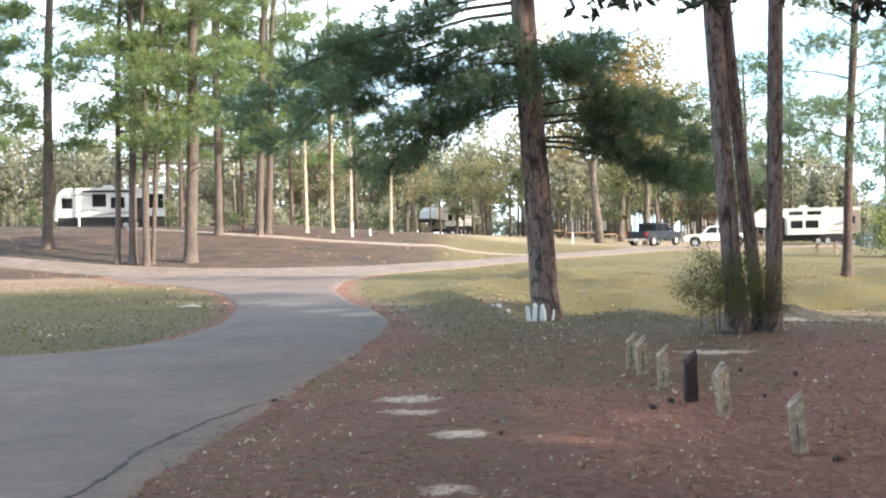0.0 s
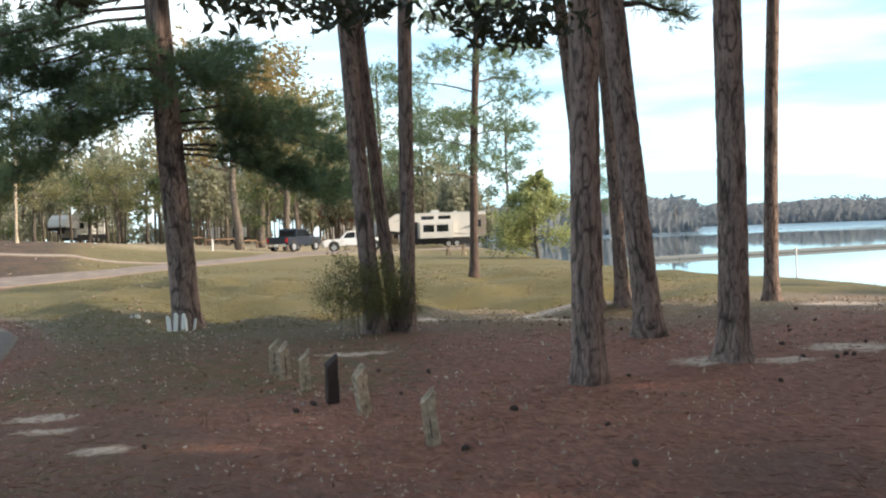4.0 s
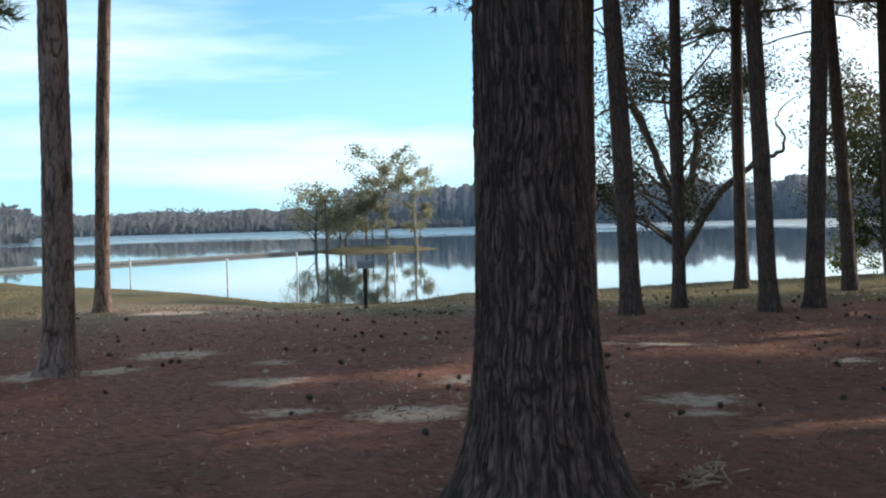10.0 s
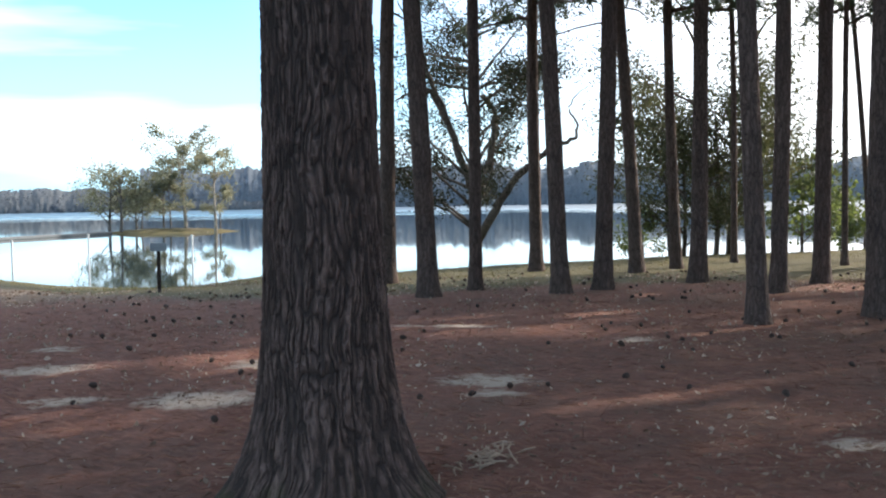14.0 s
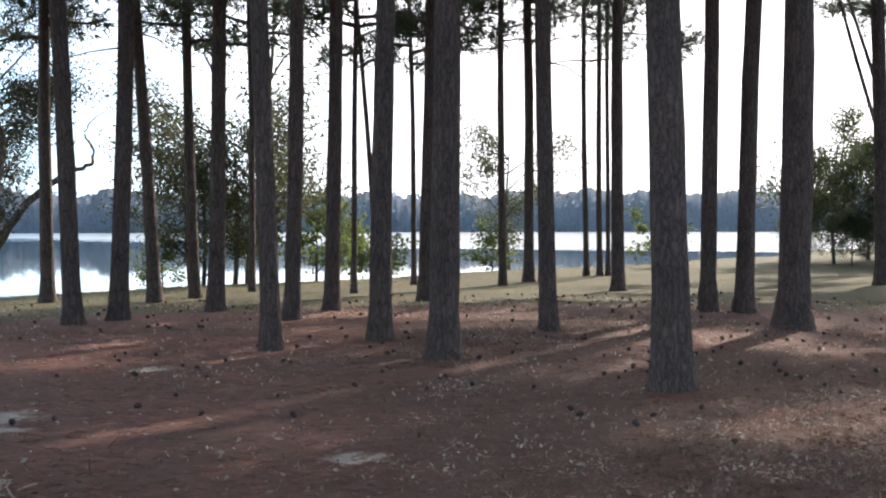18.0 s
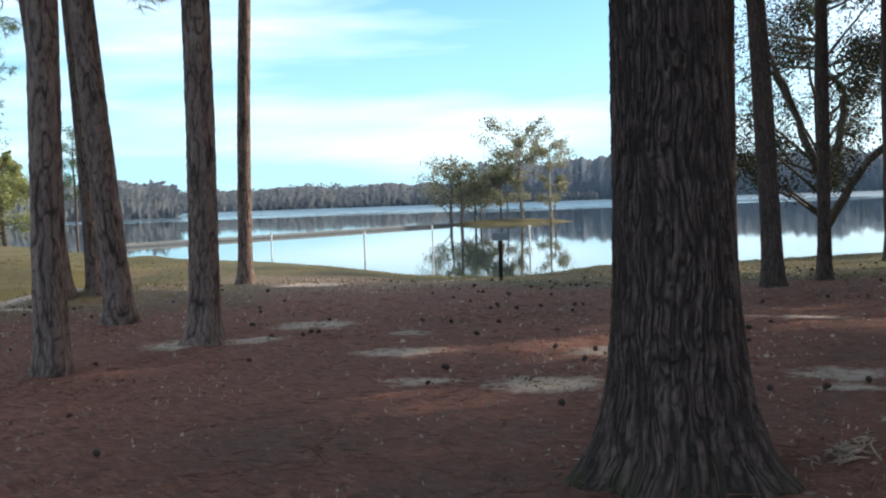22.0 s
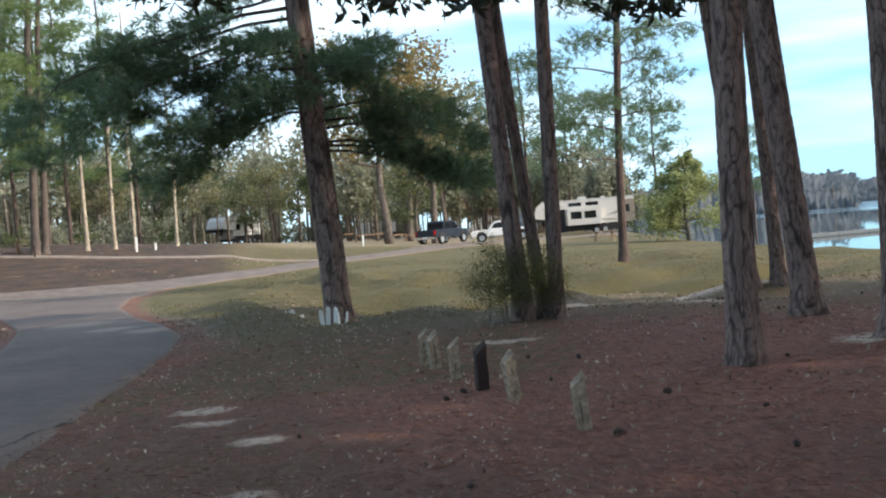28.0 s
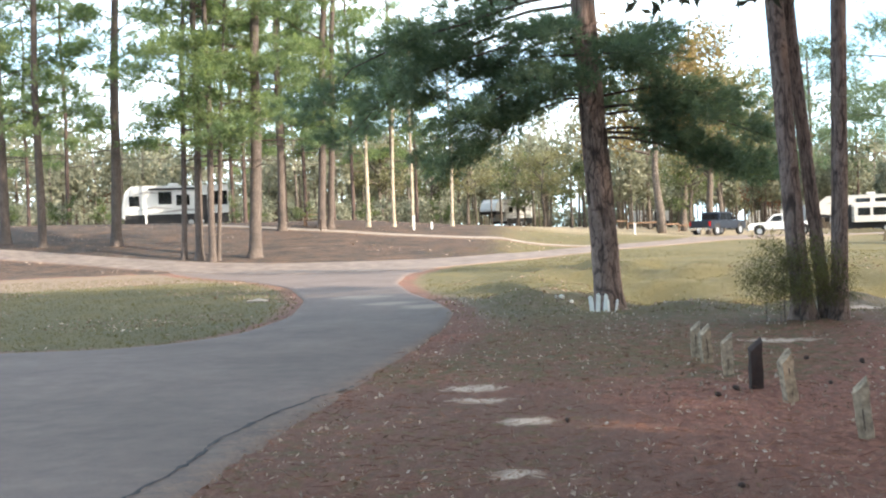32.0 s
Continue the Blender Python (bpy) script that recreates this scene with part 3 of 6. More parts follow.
        u, v = (X - x) * math.cos(q) - (Y - y) * math.sin(q), (X - x) * math.sin(q) + (Y - y) * math.cos(q)
        bare = np.maximum(bare, 1.25 - 0.75 * np.sqrt((u / (r * w * 1.1)) ** 2 + (v / (r * 1.1)) ** 2))
    for nm, v in (("bare", np.clip(bare, -1, 1)), ("grass", g), ("straw", st), ("sandy", sandy), ("red", red), ("mould_shade", mould_shade)):
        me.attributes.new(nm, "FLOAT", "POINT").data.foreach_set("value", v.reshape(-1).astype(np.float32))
    return tagged(new("ground", me), "red-brown pine straw and thin grass on woodland ground", "ground", kind="structure")


ground_sheet()


def lake():
    a = np.radians(np.arange(0, 360, 4))
    rings = (0, 20, 60, 150, 400, 1000, 2300)
    verts = np.array([(r * math.sin(t), r * math.cos(t), WATER_Z) for r in rings[1:] for t in a] + [(0, 0, WATER_Z)])
    n = len(a)
    faces = [[q * n + i, q * n + (i + 1) % n, (q + 1) * n + (i + 1) % n, (q + 1) * n + i] for q in range(len(rings) - 2) for i in range(n)]
    faces += [[len(verts) - 1, (i + 1) % n, i] for i in range(n)]
    return tagged(new("lake", mesh_of("lake", verts, faces, WATER)), "calm blue lake mirroring the sky and far trees", "lake", kind="structure")


lake()


def ribbon(name, left, right, mat, lift, label, category, cross=8, steps=60, dust=None):
    """A paved strip between two edge lines, draped on the ground."""
    def along(line):
        p = np.array(line, float)
        t = np.concatenate([[0], np.cumsum(np.linalg.norm(np.diff(p, axis=0), axis=1))])
        u = np.linspace(0, t[-1], steps)
        return np.stack([np.interp(u, t, p[:, 0]), np.interp(u, t, p[:, 1])], -1)
    L, R = along(left), along(right)
    rng = np.random.default_rng(7)
    for _ in range(2):
        L[1:-1] = (L[:-2] + 2 * L[1:-1] + L[2:]) / 4
        R[1:-1] = (R[:-2] + 2 * R[1:-1] + R[2:]) / 4
    w = np.concatenate([[0, 0.014], np.linspace(0.06, 0.94, cross - 3), [0.986, 1]])
    P = L[:, None] * (1 - w)[None, :, None] + R[:, None] * w[None, :, None]
    P[:, [0, -1]] += rng.normal(0, 0.012, (steps, 2, 2))
    Z = height(P[..., 0], P[..., 1]) + lift
    Z[:, [0, -1]] -= lift + 0.02
    verts = np.concatenate([P, Z[..., None]], -1).reshape(-1, 3)
    c = cross + 1
    faces = [[i * c + j, i * c + j + 1, (i + 1) * c + j + 1, (i + 1) * c + j] for i in range(steps - 1) for j in range(cross)]
    me = mesh_of(name, verts, faces, mat)
    e = np.repeat(np.abs(2 * w - 1)[None], steps, 0)
    v = 0.15 + 0.3 * e ** 4 if dust is None else np.full_like(e, dust)
    # sand washed over the junction
    for x, y, r in ((-1.7, 23.0, 0.8), (-2.5, 24.6, 0.8), (-3.5, 27.6, 1.0)):
        v = np.maximum(v, 1.0 - np.hypot((P[..., 0] - x), (P[..., 1] - y) * 0.8) / r * 0.6)
    me.attributes.new("verge", "FLOAT", "POINT").data.foreach_set("value", (np.clip((e - 0.75) / 0.25, 0, 1) * 0.76).reshape(-1).astype(np.float32))
    me.attributes.new("dust", "FLOAT", "POINT").data.foreach_set("value", v.reshape(-1).astype(np.float32))
    return tagged(new(name, me), label, category, kind="structure")


# near drive: comes in from behind on the left, bends to the junction
ribbon("road", NEAR_LEFT, NEAR_RIGHT,
       ASPHALT, 0.03, "grey worn asphalt campground road", "road", 10, 220)
# cross drive: along the foot of the bank and up to the camp sites
ribbon("road_upper", [(-60, 52), (-40, 58), (-27.3, 59.7), (-22.4, 58.9), (-17.3, 57.1), (-12.1, 54.9), (-8.2, 54.6), (-3.8, 55.7), (0.1, 58.5), (3.3, 63.6), (6.9, 68.2), (11.2, 74.6), (18.3, 91.9), (24, 103), (40, 116)],
       [(-60, 48), (-40, 54), (-25.9, 56.4), (-21.0, 55.2), (-15.7, 52.0), (-10.0, 48.0), (-3.5, 46.0), (-1.7, 49.7), (0.9, 54.5), (4.6, 59.8), (8.2, 64.0), (13.3, 73.2), (21.5, 90.5), (27, 99), (40, 108)],
       ASPHALT, 0.045, "sandy grey asphalt cross road", "road", 6, 110, 0.55)

# a sandy track over the bank that joins the cross road
ribbon("path", [(-20, 73.5), (-6.8, 69.0), (-2.0, 67.5), (1.4, 67.2), (5.6, 66.9)], [(-20, 72.4), (-6.7, 67.7), (-1.95, 66.4), (1.35, 66.1), (5.6, 66.0)],
       ASPHALT, 0.06, "pale sandy track across the leafy bank", "path", 6, 60, 0.75)


# x, y, trunk radius, lean in x and y for each metre of height
LAWN_TREES = [(5.00, 10.75, 0.162, 0.009, -0.019), (9.51, 19.84, 0.143, -0.075, 0.036), (10.03, 19.71, 0.131, -0.036, 0.018), (7.73, 14.43, 0.187, -0.066, 0.029), (7.12, 11.33, 0.171, 0.015, -0.005), (13.56, 19.97, 0.146, 0.027, -0.017), (4.62, 17.97, 0.151, -0.064, 0.017), (5.03, 18.12, 0.105, -0.090, 0.025), (5.14, 17.87, 0.125, 0.029, -0.009)]
BIG_TREES = [(1.95, 21.66, 0.259, -0.048, 0.004)]
OAK_TREES = [(5.31, 3.63, 0.33, 0.030, 0.032)]
LONER_TREES = [(13.12, 36.73, 0.152, 0.035, -0.012)]
GROVE_TREES = [(20.46, 12.67, 0.167, 0.012, -0.019), (16.76, 9.55, 0.169, -0.018, 0.032), (18.72, 9.67, 0.117, 0.006, -0.005), (25.21, 11.37, 0.155, 0.001, 0.003), (18.27, 7.76, 0.148, -0.017, 0.042), (19.26, 7.37, 0.157, 0.011, -0.024), (24.90, 8.71, 0.149, -0.014, 0.055), (26.42, 8.26, 0.129, -0.008, 0.025), (21.56, 6.31, 0.159, 0.006, -0.023), (14.57, 3.48, 0.129, -0.008, 0.036), (19.07, 4.24, 0.136, 0.005, -0.025), (21.19, 3.95, 0.147, 0.001, -0.016)]
GROVE2_TREES = [(28.31, 4.74, 0.077, 0.001, -0.011), (15.84, 2.23, 0.155, 0.001, -0.016), (24.31, 2.52, 0.139, 0.001, -0.022), (13.94, 1.16, 0.181, 0.002, -0.016), (32.25, 1.13, 0.106, -0.000, 0.006), (34.12, 0.42, 0.154, -0.000, 0.002), (34.01, 0.03, 0.085, -0.000, 0.014), (17.34, -0.14, 0.128, 0.001, 0.014), (36.84, -1.40, 0.092, 0.000, 0.013), (36.82, -1.83, 0.092, 0.000, 0.009), (36.81, -2.09, 0.074, 0.000, 0.001), (28.66, -1.90, 0.163, 0.001, 0.003), (11.50, -1.36, 0.190, -0.004, 0.023), (21.09, -3.05, 0.149, -0.000, -0.007), (21.01, -3.69, 0.165, -0.004, -0.025), (17.94, -3.90, 0.249, -0.005, -0.018), (29.44, -8.58, 0.199, 0.006, 0.022), (45.70, -14.93, 0.192, 0.013, 0.039)]
UPPER_TREES = [(-27.77, 62.12, 0.272, -0.005, -0.002), (-25.29, 61.18, 0.232, -0.002, -0.001), (-21.63, 62.57, 0.298, 0.028, 0.010), (-16.32, 57.37, 0.149, 0.029, 0.008), (-15.47, 57.18, 0.207, 0.015, 0.004), (-14.63, 56.53, 0.175, 0.009, 0.002), (-14.44, 56.94, 0.117, 0.056, 0.014), (-12.73, 57.81, 0.326, 0.039, 0.008), (-13.62, 69.99, 0.250, 0.007, 0.001), (-11.29, 70.80, 0.251, 0.043, 0.007), (-10.81, 71.44, 0.217, 0.047, 0.007)]
PALE_TREES = [(-8.59, 73.20, 0.147, 0.024, 0.003), (-7.00, 73.92, 0.130, 0.036, 0.003), (-5.79, 74.17, 0.112, 0.049, 0.004), (-3.28, 76.48, 0.115, 0.049, 0.002)]


# ---- trees ----
def trunk_mesh(name, H, r, mat, sides=14, flare=1.5, top=0.35, wob=0.03, seed=0, rings=26, bend=0.12):
    rng = np.random.default_rng(seed)
    z = np.concatenate([[-0.25, 0.0, 0.12, 0.3, 0.6], np.linspace(1.0, H, rings)])
    k = z / H
    rad = r * (1 - (1 - top) * np.clip(k, 0, 1) ** 1.2) * (1 + (flare - 1) * np.exp(-np.clip(z, 0, 9) / 0.28))
    ph = rng.uniform(0, 6.28, 2)
    off = bend * np.clip(k, 0, 1)
    P = np.stack([off * np.sin(z * 0.5 + ph[0]) - off[0], off * np.sin(z * 0.42 + ph[1]), z], -1)
    v, f = tube(P, rad, sides, wob, seed)
    return mesh_of(name, v, f, mat)


def blades(centres, axes, rng, count, length, width, spread):
    """Thin pointed needles or leaves round each centre, as loose triangles."""
    n = len(centres)
    d = axes[:, None] * 1.0 + rng.normal(0, spread, (n, count, 3))
    d /= np.linalg.norm(d, axis=2, keepdims=True)
    side = np.cross(d, rng.normal(size=(n, count, 3)))
    side /= np.linalg.norm(side, axis=2, keepdims=True) + 1e-9
    L = length * rng.uniform(0.6, 1.2, (n, count, 1))
    c = centres[:, None] + rng.normal(0, length * 0.12, (n, count, 3))
    a, b, t = c - side * width, c + side * width, c + d * L
    verts = np.stack([a, b, t], 2).reshape(-1, 3)
    return verts, np.arange(len(verts)).reshape(-1, 3)


def leafy(centres, rng, size, squash=0.6):
    """Loose leaves: a bent diamond at each centre."""
    n = len(centres)
    u = rng.normal(size=(n, 3))
    u /= np.linalg.norm(u, axis=1, keepdims=True)
    v = np.cross(u, rng.normal(size=(n, 3)))
    v /= np.linalg.norm(v, axis=1, keepdims=True)
    w = np.cross(u, v)
    s = size * rng.uniform(0.6, 1.3, (n, 1))
    pts = np.stack([centres - u * s, centres + v * s * squash + w * s * 0.15, centres + u * s, centres - v * s * squash + w * s * 0.15], 1)
    return pts.reshape(-1, 3), np.arange(4 * n).reshape(-1, 4)


def limb(start, bearing, length, rise, droop, rng, pts=6):
    t = np.linspace(0, 1, pts)
    dx = t * length
    z = np.tan(rise) * dx - droop * (t ** 2) * length + rng.normal(0, 0.03 * length, pts) * t
    side = rng.normal(0, 0.05 * length, pts) * t
    return np.stack([start[0] + dx * math.sin(bearing) + side * math.cos(bearing), start[1] + dx * math.cos(bearing) - side * math.sin(bearing), start[2] + z], -1)


def pine_crown(seed, lo, hi, reach, limbs, per_limb, needle, bark_mat, needle_mat, low_reach=0.55, rise=0.35, droop=0.25, bare=0, fan=0.25, boughs=(), puff=0.3, thick=1.0, lumps=2.2, flat=0.5):
    """Limbs and needle tufts of a pine between two heights; meshes to share."""
    rng = np.random.default_rng(seed)
    tubes, cs, ax = [], [], []
    for i in range(limbs + len(boughs)):
        if i >= limbs:
            h, deg, L, up, sag = boughs[i - limbs]
            b, k = radians(deg), 0.5
            line = limb((0, 0, h), b, L, up, sag, rng)
        else:
          k = (i + rng.uniform(0, 1)) / limbs
          h = lo + (hi - lo) * k
          L = reach * (low_reach + (1 - low_reach) * math.sin(math.pi * min(1, k * 0.9 + 0.2))) * rng.uniform(0.65, 1.15) * (1 if k < 0.75 else (1.25 - k) * 2)
          b = i * 2.4 + rng.uniform(-0.5, 0.5)
          line = limb((0, 0, h), b, L, rise * rng.uniform(0.2, 1.2) + 0.5 * k, droop * rng.uniform(0.5, 1.3), rng)
        tubes.append(tube(line, np.linspace(0.045 + 0.012 * L, 0.012, len(line)) * thick, 5))
        if i < bare:
            continue
        m = max(6, int(per_limb * L / reach))
        nodes = 3 + int(L * lumps)
        un = rng.uniform(0.3 if i < limbs else 0.16, 1.0, nodes) ** 0.7
        out = np.array([math.sin(b), math.cos(b), 0.25])
        sidew = np.array([math.cos(b), -math.sin(b), 0])
        cen = np.stack([np.interp(un, np.linspace(0, 1, len(line)), line[:, q]) for q in range(3)], -1)
        cen = cen + rng.normal(0, fan, (nodes, 1)) * L * un[:, None] * sidew + np.array((0, 0, 0.08))
        pick = rng.integers(0, nodes, m)
        off = rng.normal(0, 1, (m, 3)) * np.array((puff, puff, puff * flat))
        cs.append(cen[pick] + off)
        ax.append(out[None] * 0.6 + off / puff * 0.5 + rng.normal(0, 0.3, (m, 3)))
    v, f = joined(tubes)
    limbs_me = mesh_of("branchwork", v, f, bark_mat)
    c, a = np.concatenate(cs), np.concatenate(ax)
    v, f = blades(c, a, rng, needle[2], needle[0], needle[1], 0.75)
    return limbs_me, mesh_of("crown", v, f, needle_mat, False)


def tilt(x, y, lx, ly, rz=0.0, dz=0.0):
    """Stands a thing on the ground, leaning by lx, ly metres per metre of height."""
    up = Vector((lx, ly, 1)).normalized()
    q = Vector((0, 0, 1)).rotation_difference(up)
    return Matrix.Translation((x, y, float(height(x, y)) + dz)) @ q.to_matrix().to_4x4() @ pose(0, 0, 0, 0, 0, rz)


def ring_noise(u, z, around, per_metre, rng):
    """Smooth random values on a trunk: some cells round it, some for each metre of height."""
    g = rng.uniform(0, 1, (int(12 * per_metre) + 3, around))
    x, y = (u % 1.0) * around, (z + 0.5) * per_metre
    i, j = np.floor(x).astype(int), np.floor(y).astype(int)
    fx, fy = x - i, y - j
    fx, fy = fx * fx * (3 - 2 * fx), fy * fy * (3 - 2 * fy)
    i, i1 = i % around, (i + 1) % around
    return (g[j, i] * (1 - fx) + g[j, i1] * fx) * (1 - fy) + (g[j + 1, i] * (1 - fx) + g[j + 1, i1] * fx) * fy


def plated_trunk(H, r, flare, seed):
    """A pine trunk with long jagged bark plates parted by furrows, and a lobed foot."""
    rng = np.random.default_rng(seed)
    sides = 110
    z = np.concatenate([np.linspace(-0.3, 5.5, 175), np.linspace(5.6, H, 60)])
    Zg, Ag = np.meshgrid(z, np.linspace(0, 2 * np.pi, sides, endpoint=False), indexing="ij")
    U, zn, zz = Ag / (2 * np.pi), np.minimum(Zg, 11.0), np.clip(Zg, 0, 99)
    rad = r * (1 - 0.6 * np.clip(Zg / H, 0, 1) ** 1.2) * (1 + (flare - 1) * np.exp(-zz / 0.28))
    lobes = ring_noise(U, zn * 0.4, 7, 1.0, rng)
    rad = rad + r * 0.75 * np.clip(lobes - 0.35, 0, 1) * np.exp(-zz / 0.16)
    warp = 0.07 * (ring_noise(U, zn, 8, 2.6, rng) - 0.5) + 0.035 * (ring_noise(U, zn, 24, 9.0, rng) - 0.5)
    n1, n2 = ring_noise(U + warp, zn, 19, 2.6, rng), ring_noise(U + warp, zn, 34, 7.5, rng)
    plate = np.clip(np.minimum(np.abs(2 * n1 - 1) * 4.2, 0.2 + np.abs(2 * n2 - 1) * 3.0), 0, 1) ** 0.7
    plate = np.clip(plate * (0.78 + 0.44 * (ring_noise(U, zn, 40, 16.0, rng) - 0.3)), 0, 1)
    rad = rad + 0.1 * r * (plate - 0.65) + rng.normal(0, 0.0016, rad.shape)
    off = 0.12 * np.clip(Zg / H, 0, 1)
    ph = rng.uniform(0, 6.28, 2)
    verts = np.stack([rad * np.cos(Ag) + off * np.sin(Zg * 0.5 + ph[0]), rad * np.sin(Ag) + off * np.sin(Zg * 0.42 + ph[1]), Zg], -1).reshape(-1, 3)
    i, j = np.meshgrid(np.arange(len(z) - 1), np.arange(sides), indexing="ij")
    k = (j + 1) % sides
    me = mesh_of("trunk", verts, np.stack([i * sides + j, i * sides + k, (i + 1) * sides + k, (i + 1) * sides + j], -1).reshape(-1, 4), PLATE_BARK)
    me.attributes.new("ridge", "FLOAT", "POINT").data.foreach_set("value", plate.reshape(-1).astype(np.float32))
    return me


def pine(x, y, r, lx, ly, H, crown, label, group, seed, scale=1.0, sides=12, flare=1.45, mat=None, plated=False):
    t = thing("pine_tree", tilt(x, y, lx, ly), label, "tree", group)
    part("trunk", plated_trunk(H, r, flare, seed) if plated else trunk_mesh("trunk", H, r, mat or PINE_BARK, sides, flare, 0.4, 0.035, seed), None, t)
    if crown:
        for nm, me in zip(("branchwork", "crown"), crown):
            ob = tagged(part(nm, me, None, t), kind="stuff")
            ob.matrix_local = pose(0, 0, 0, 0, 0, (seed * 137) % 360) @ Matrix.Scale(scale, 4)
    return t


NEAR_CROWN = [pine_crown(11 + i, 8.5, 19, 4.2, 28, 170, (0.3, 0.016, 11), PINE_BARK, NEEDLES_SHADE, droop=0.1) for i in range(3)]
FAR_CROWN = [pine_crown(21 + i, 4.4, 20, 3.4, 28, 118, (0.34, 0.018, 9), PINE_BARK, NEEDLES_LIGHT, 0.75, 0.2, 0.15, bare=2, puff=0.36, thick=0.5, lumps=1.5) for i in range(3)]
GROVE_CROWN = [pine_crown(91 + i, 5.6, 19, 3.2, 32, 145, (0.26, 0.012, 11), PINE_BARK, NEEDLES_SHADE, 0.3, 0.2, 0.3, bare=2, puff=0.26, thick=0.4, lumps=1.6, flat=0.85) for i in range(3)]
CAMP_CROWN = [pine_crown(121 + i, 5.0, 17, 2.7, 24, 110, (0.34, 0.026, 9), PINE_BARK, NEEDLES, 0.6, 0.3, 0.2, bare=2, puff=0.42, thick=0.5, lumps=1.4, flat=0.85) for i in range(2)]
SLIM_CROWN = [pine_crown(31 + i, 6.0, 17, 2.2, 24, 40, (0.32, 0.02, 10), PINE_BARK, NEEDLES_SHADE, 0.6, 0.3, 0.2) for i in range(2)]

for i, row in enumerate(LAWN_TREES):
    pine(*row, 21, NEAR_CROWN[i % 3], "tall pine with a bare plated trunk on pine straw", "pines on the lawn", 40 + i, 1.0, 22, 1.35, plated=True)
for i, row in enumerate(GROVE_TREES + GROVE2_TREES):
    far = math.hypot(row[0], row[1]) > 27.5
    slim = far and row[1] > 3
    pine(*row, 19 if slim else 21, SLIM_CROWN[i % 2] if slim else (GROVE_CROWN if math.hypot(row[0], row[1]) > 17.5 and not (far and i % 2) else NEAR_CROWN)[i % 3], "dark slender pine in the lakeside grove", "grove pines", 60 + i, 1.15 if far and not slim else 1.0, 16)
for i, (a, d, r, lean) in enumerate([(75.4, 30, 0.085, 0.0), (81.7, 31, 0.075, -0.07), (83.5, 33, 0.08, -0.01), (85.4, 27, 0.06, 0.02)]):
    pine(d * math.sin(radians(a)), d * math.cos(radians(a)), r, lean * math.cos(radians(a)), -lean * math.sin(radians(a)), 18, SLIM_CROWN[i % 2], "thin dark pine at the lake's edge", "grove pines", 260 + i, 1.0, 8)
for i, row in enumerate(UPPER_TREES):
    pine(*row, 22, FAR_CROWN[i % 3], "sunlit green pine on the leafy bank", "bank pines", 110 + i, 1.0, mat=BANK_BARK)
for i, row in enumerate(PALE_TREES):
    pine(row[0], row[1], row[2], 0.01, 0, (9, 12, 15, 11)[i], None, "pale bare standing trunk at the wood's edge", "pale trunks", 130 + i, mat=PALE_BARK)
# unseen pines added behind the view point to block sun and sky light
for i, (a, d) in enumerate([(116, 14), (121, 33), (126, 20), (131, 11), (137, 28), (143, 17), (150, 23), (158, 13), (168, 20), (180, 26), (196, 14), (118, 44), (128, 46), (215, 22), (109, 40), (232, 18), (243, 30), (251, 14), (262, 26), (271, 40), (283, 30), (222, 34), (206, 30), (113, 68), (124, 62), (119, 74), (132, 50), (123, 40), (136, 44), (142, 36), (118, 56)]):
    pine(d * math.sin(radians(a)), d * math.cos(radians(a)), 0.17, 0, 0, 21, NEAR_CROWN[i % 3], "dark slender pine in the lakeside grove", "grove pines", 150 + i, 1.2)

for k, (a, d) in enumerate([(107.9, 40.0), (108.3, 40.6)]):
    pine(d * math.sin(radians(a)), d * math.cos(radians(a)), 0.08, 0.08, 0.28, 15, None, "thin leaning bare trunk beside the hedge", "leaning trunks", 240 + k, sides=8)

BOUGHS = [(3.5, 100, 3.2, 0.02, 0.44), (3.45, 82, 3.3, 0.0, 0.4), (3.35, 92, 2.8, 0.02, 0.42), (3.75, 108, 3.3, 0.12, 0.36), (4.2, 276, 3.0, 0.1, 0.5), (4.6, 266, 2.8, 0.15, 0.45), (5.3, 280, 4.2, 0.0, 0.4), (5.5, 258, 4.4, 0.02, 0.42), (5.9, 284, 5.2, 0.02, 0.36), (3.9, 84, 3.1, 0.12, 0.3), (4.1, 98, 2.7, 0.14, 0.26), (4.6, 60, 2.2, 0.2, 0.3), (4.7, 125, 2.0, 0.2, 0.3), (5.1, 95, 1.7, 0.2, 0.2),
          (4.1, 268, 2.4, 0.15, 0.6), (4.4, 285, 3.0, 0.1, 0.65), (4.7, 250, 3.5, 0.05, 0.55), (4.9, 270, 2.2, 0.2, 0.3), (5.7, 275, 5.0, -0.02, 0.34), (6.1, 262, 5.6, -0.02, 0.32), (6.4, 290, 4.6, 0.02, 0.3),
          (4.3, 200, 2.2, 0.2, 0.4), (4.7, 170, 2.4, 0.25, 0.35), (5.2, 215, 2.8, 0.2, 0.35), (4.4, 10, 2.4, 0.2, 0.3), (5.2, 340, 2.8, 0.2, 0.3)]
big = pine_crown(5, 6.8, 18, 4.4, 14, 430, (0.2, 0.009, 11), PINE_BARK, NEEDLES, 0.95, 0.12, 0.25, fan=0.16, boughs=BOUGHS, puff=0.2, thick=0.38, lumps=3.2)
# a low tuft of needles on the leaning lawn pine
tuft = pine_crown(77, 4, 5, 1.0, 0, 75, (0.22, 0.007, 10), PINE_BARK, NEEDLES, boughs=[(4.75, 112, 1.0, 0.05, 0.35), (5.0, 130, 0.8, 0.05, 0.3)], puff=0.12)
lean_row = LAWN_TREES[3]
snag = thing("pine_bough", tilt(*lean_row[:2], *lean_row[3:]), "low drooping pine bough on a leaning trunk", "branch")
for nm, me in zip(("branchwork", "needles"), tuft):
    part(nm, me, None, snag)
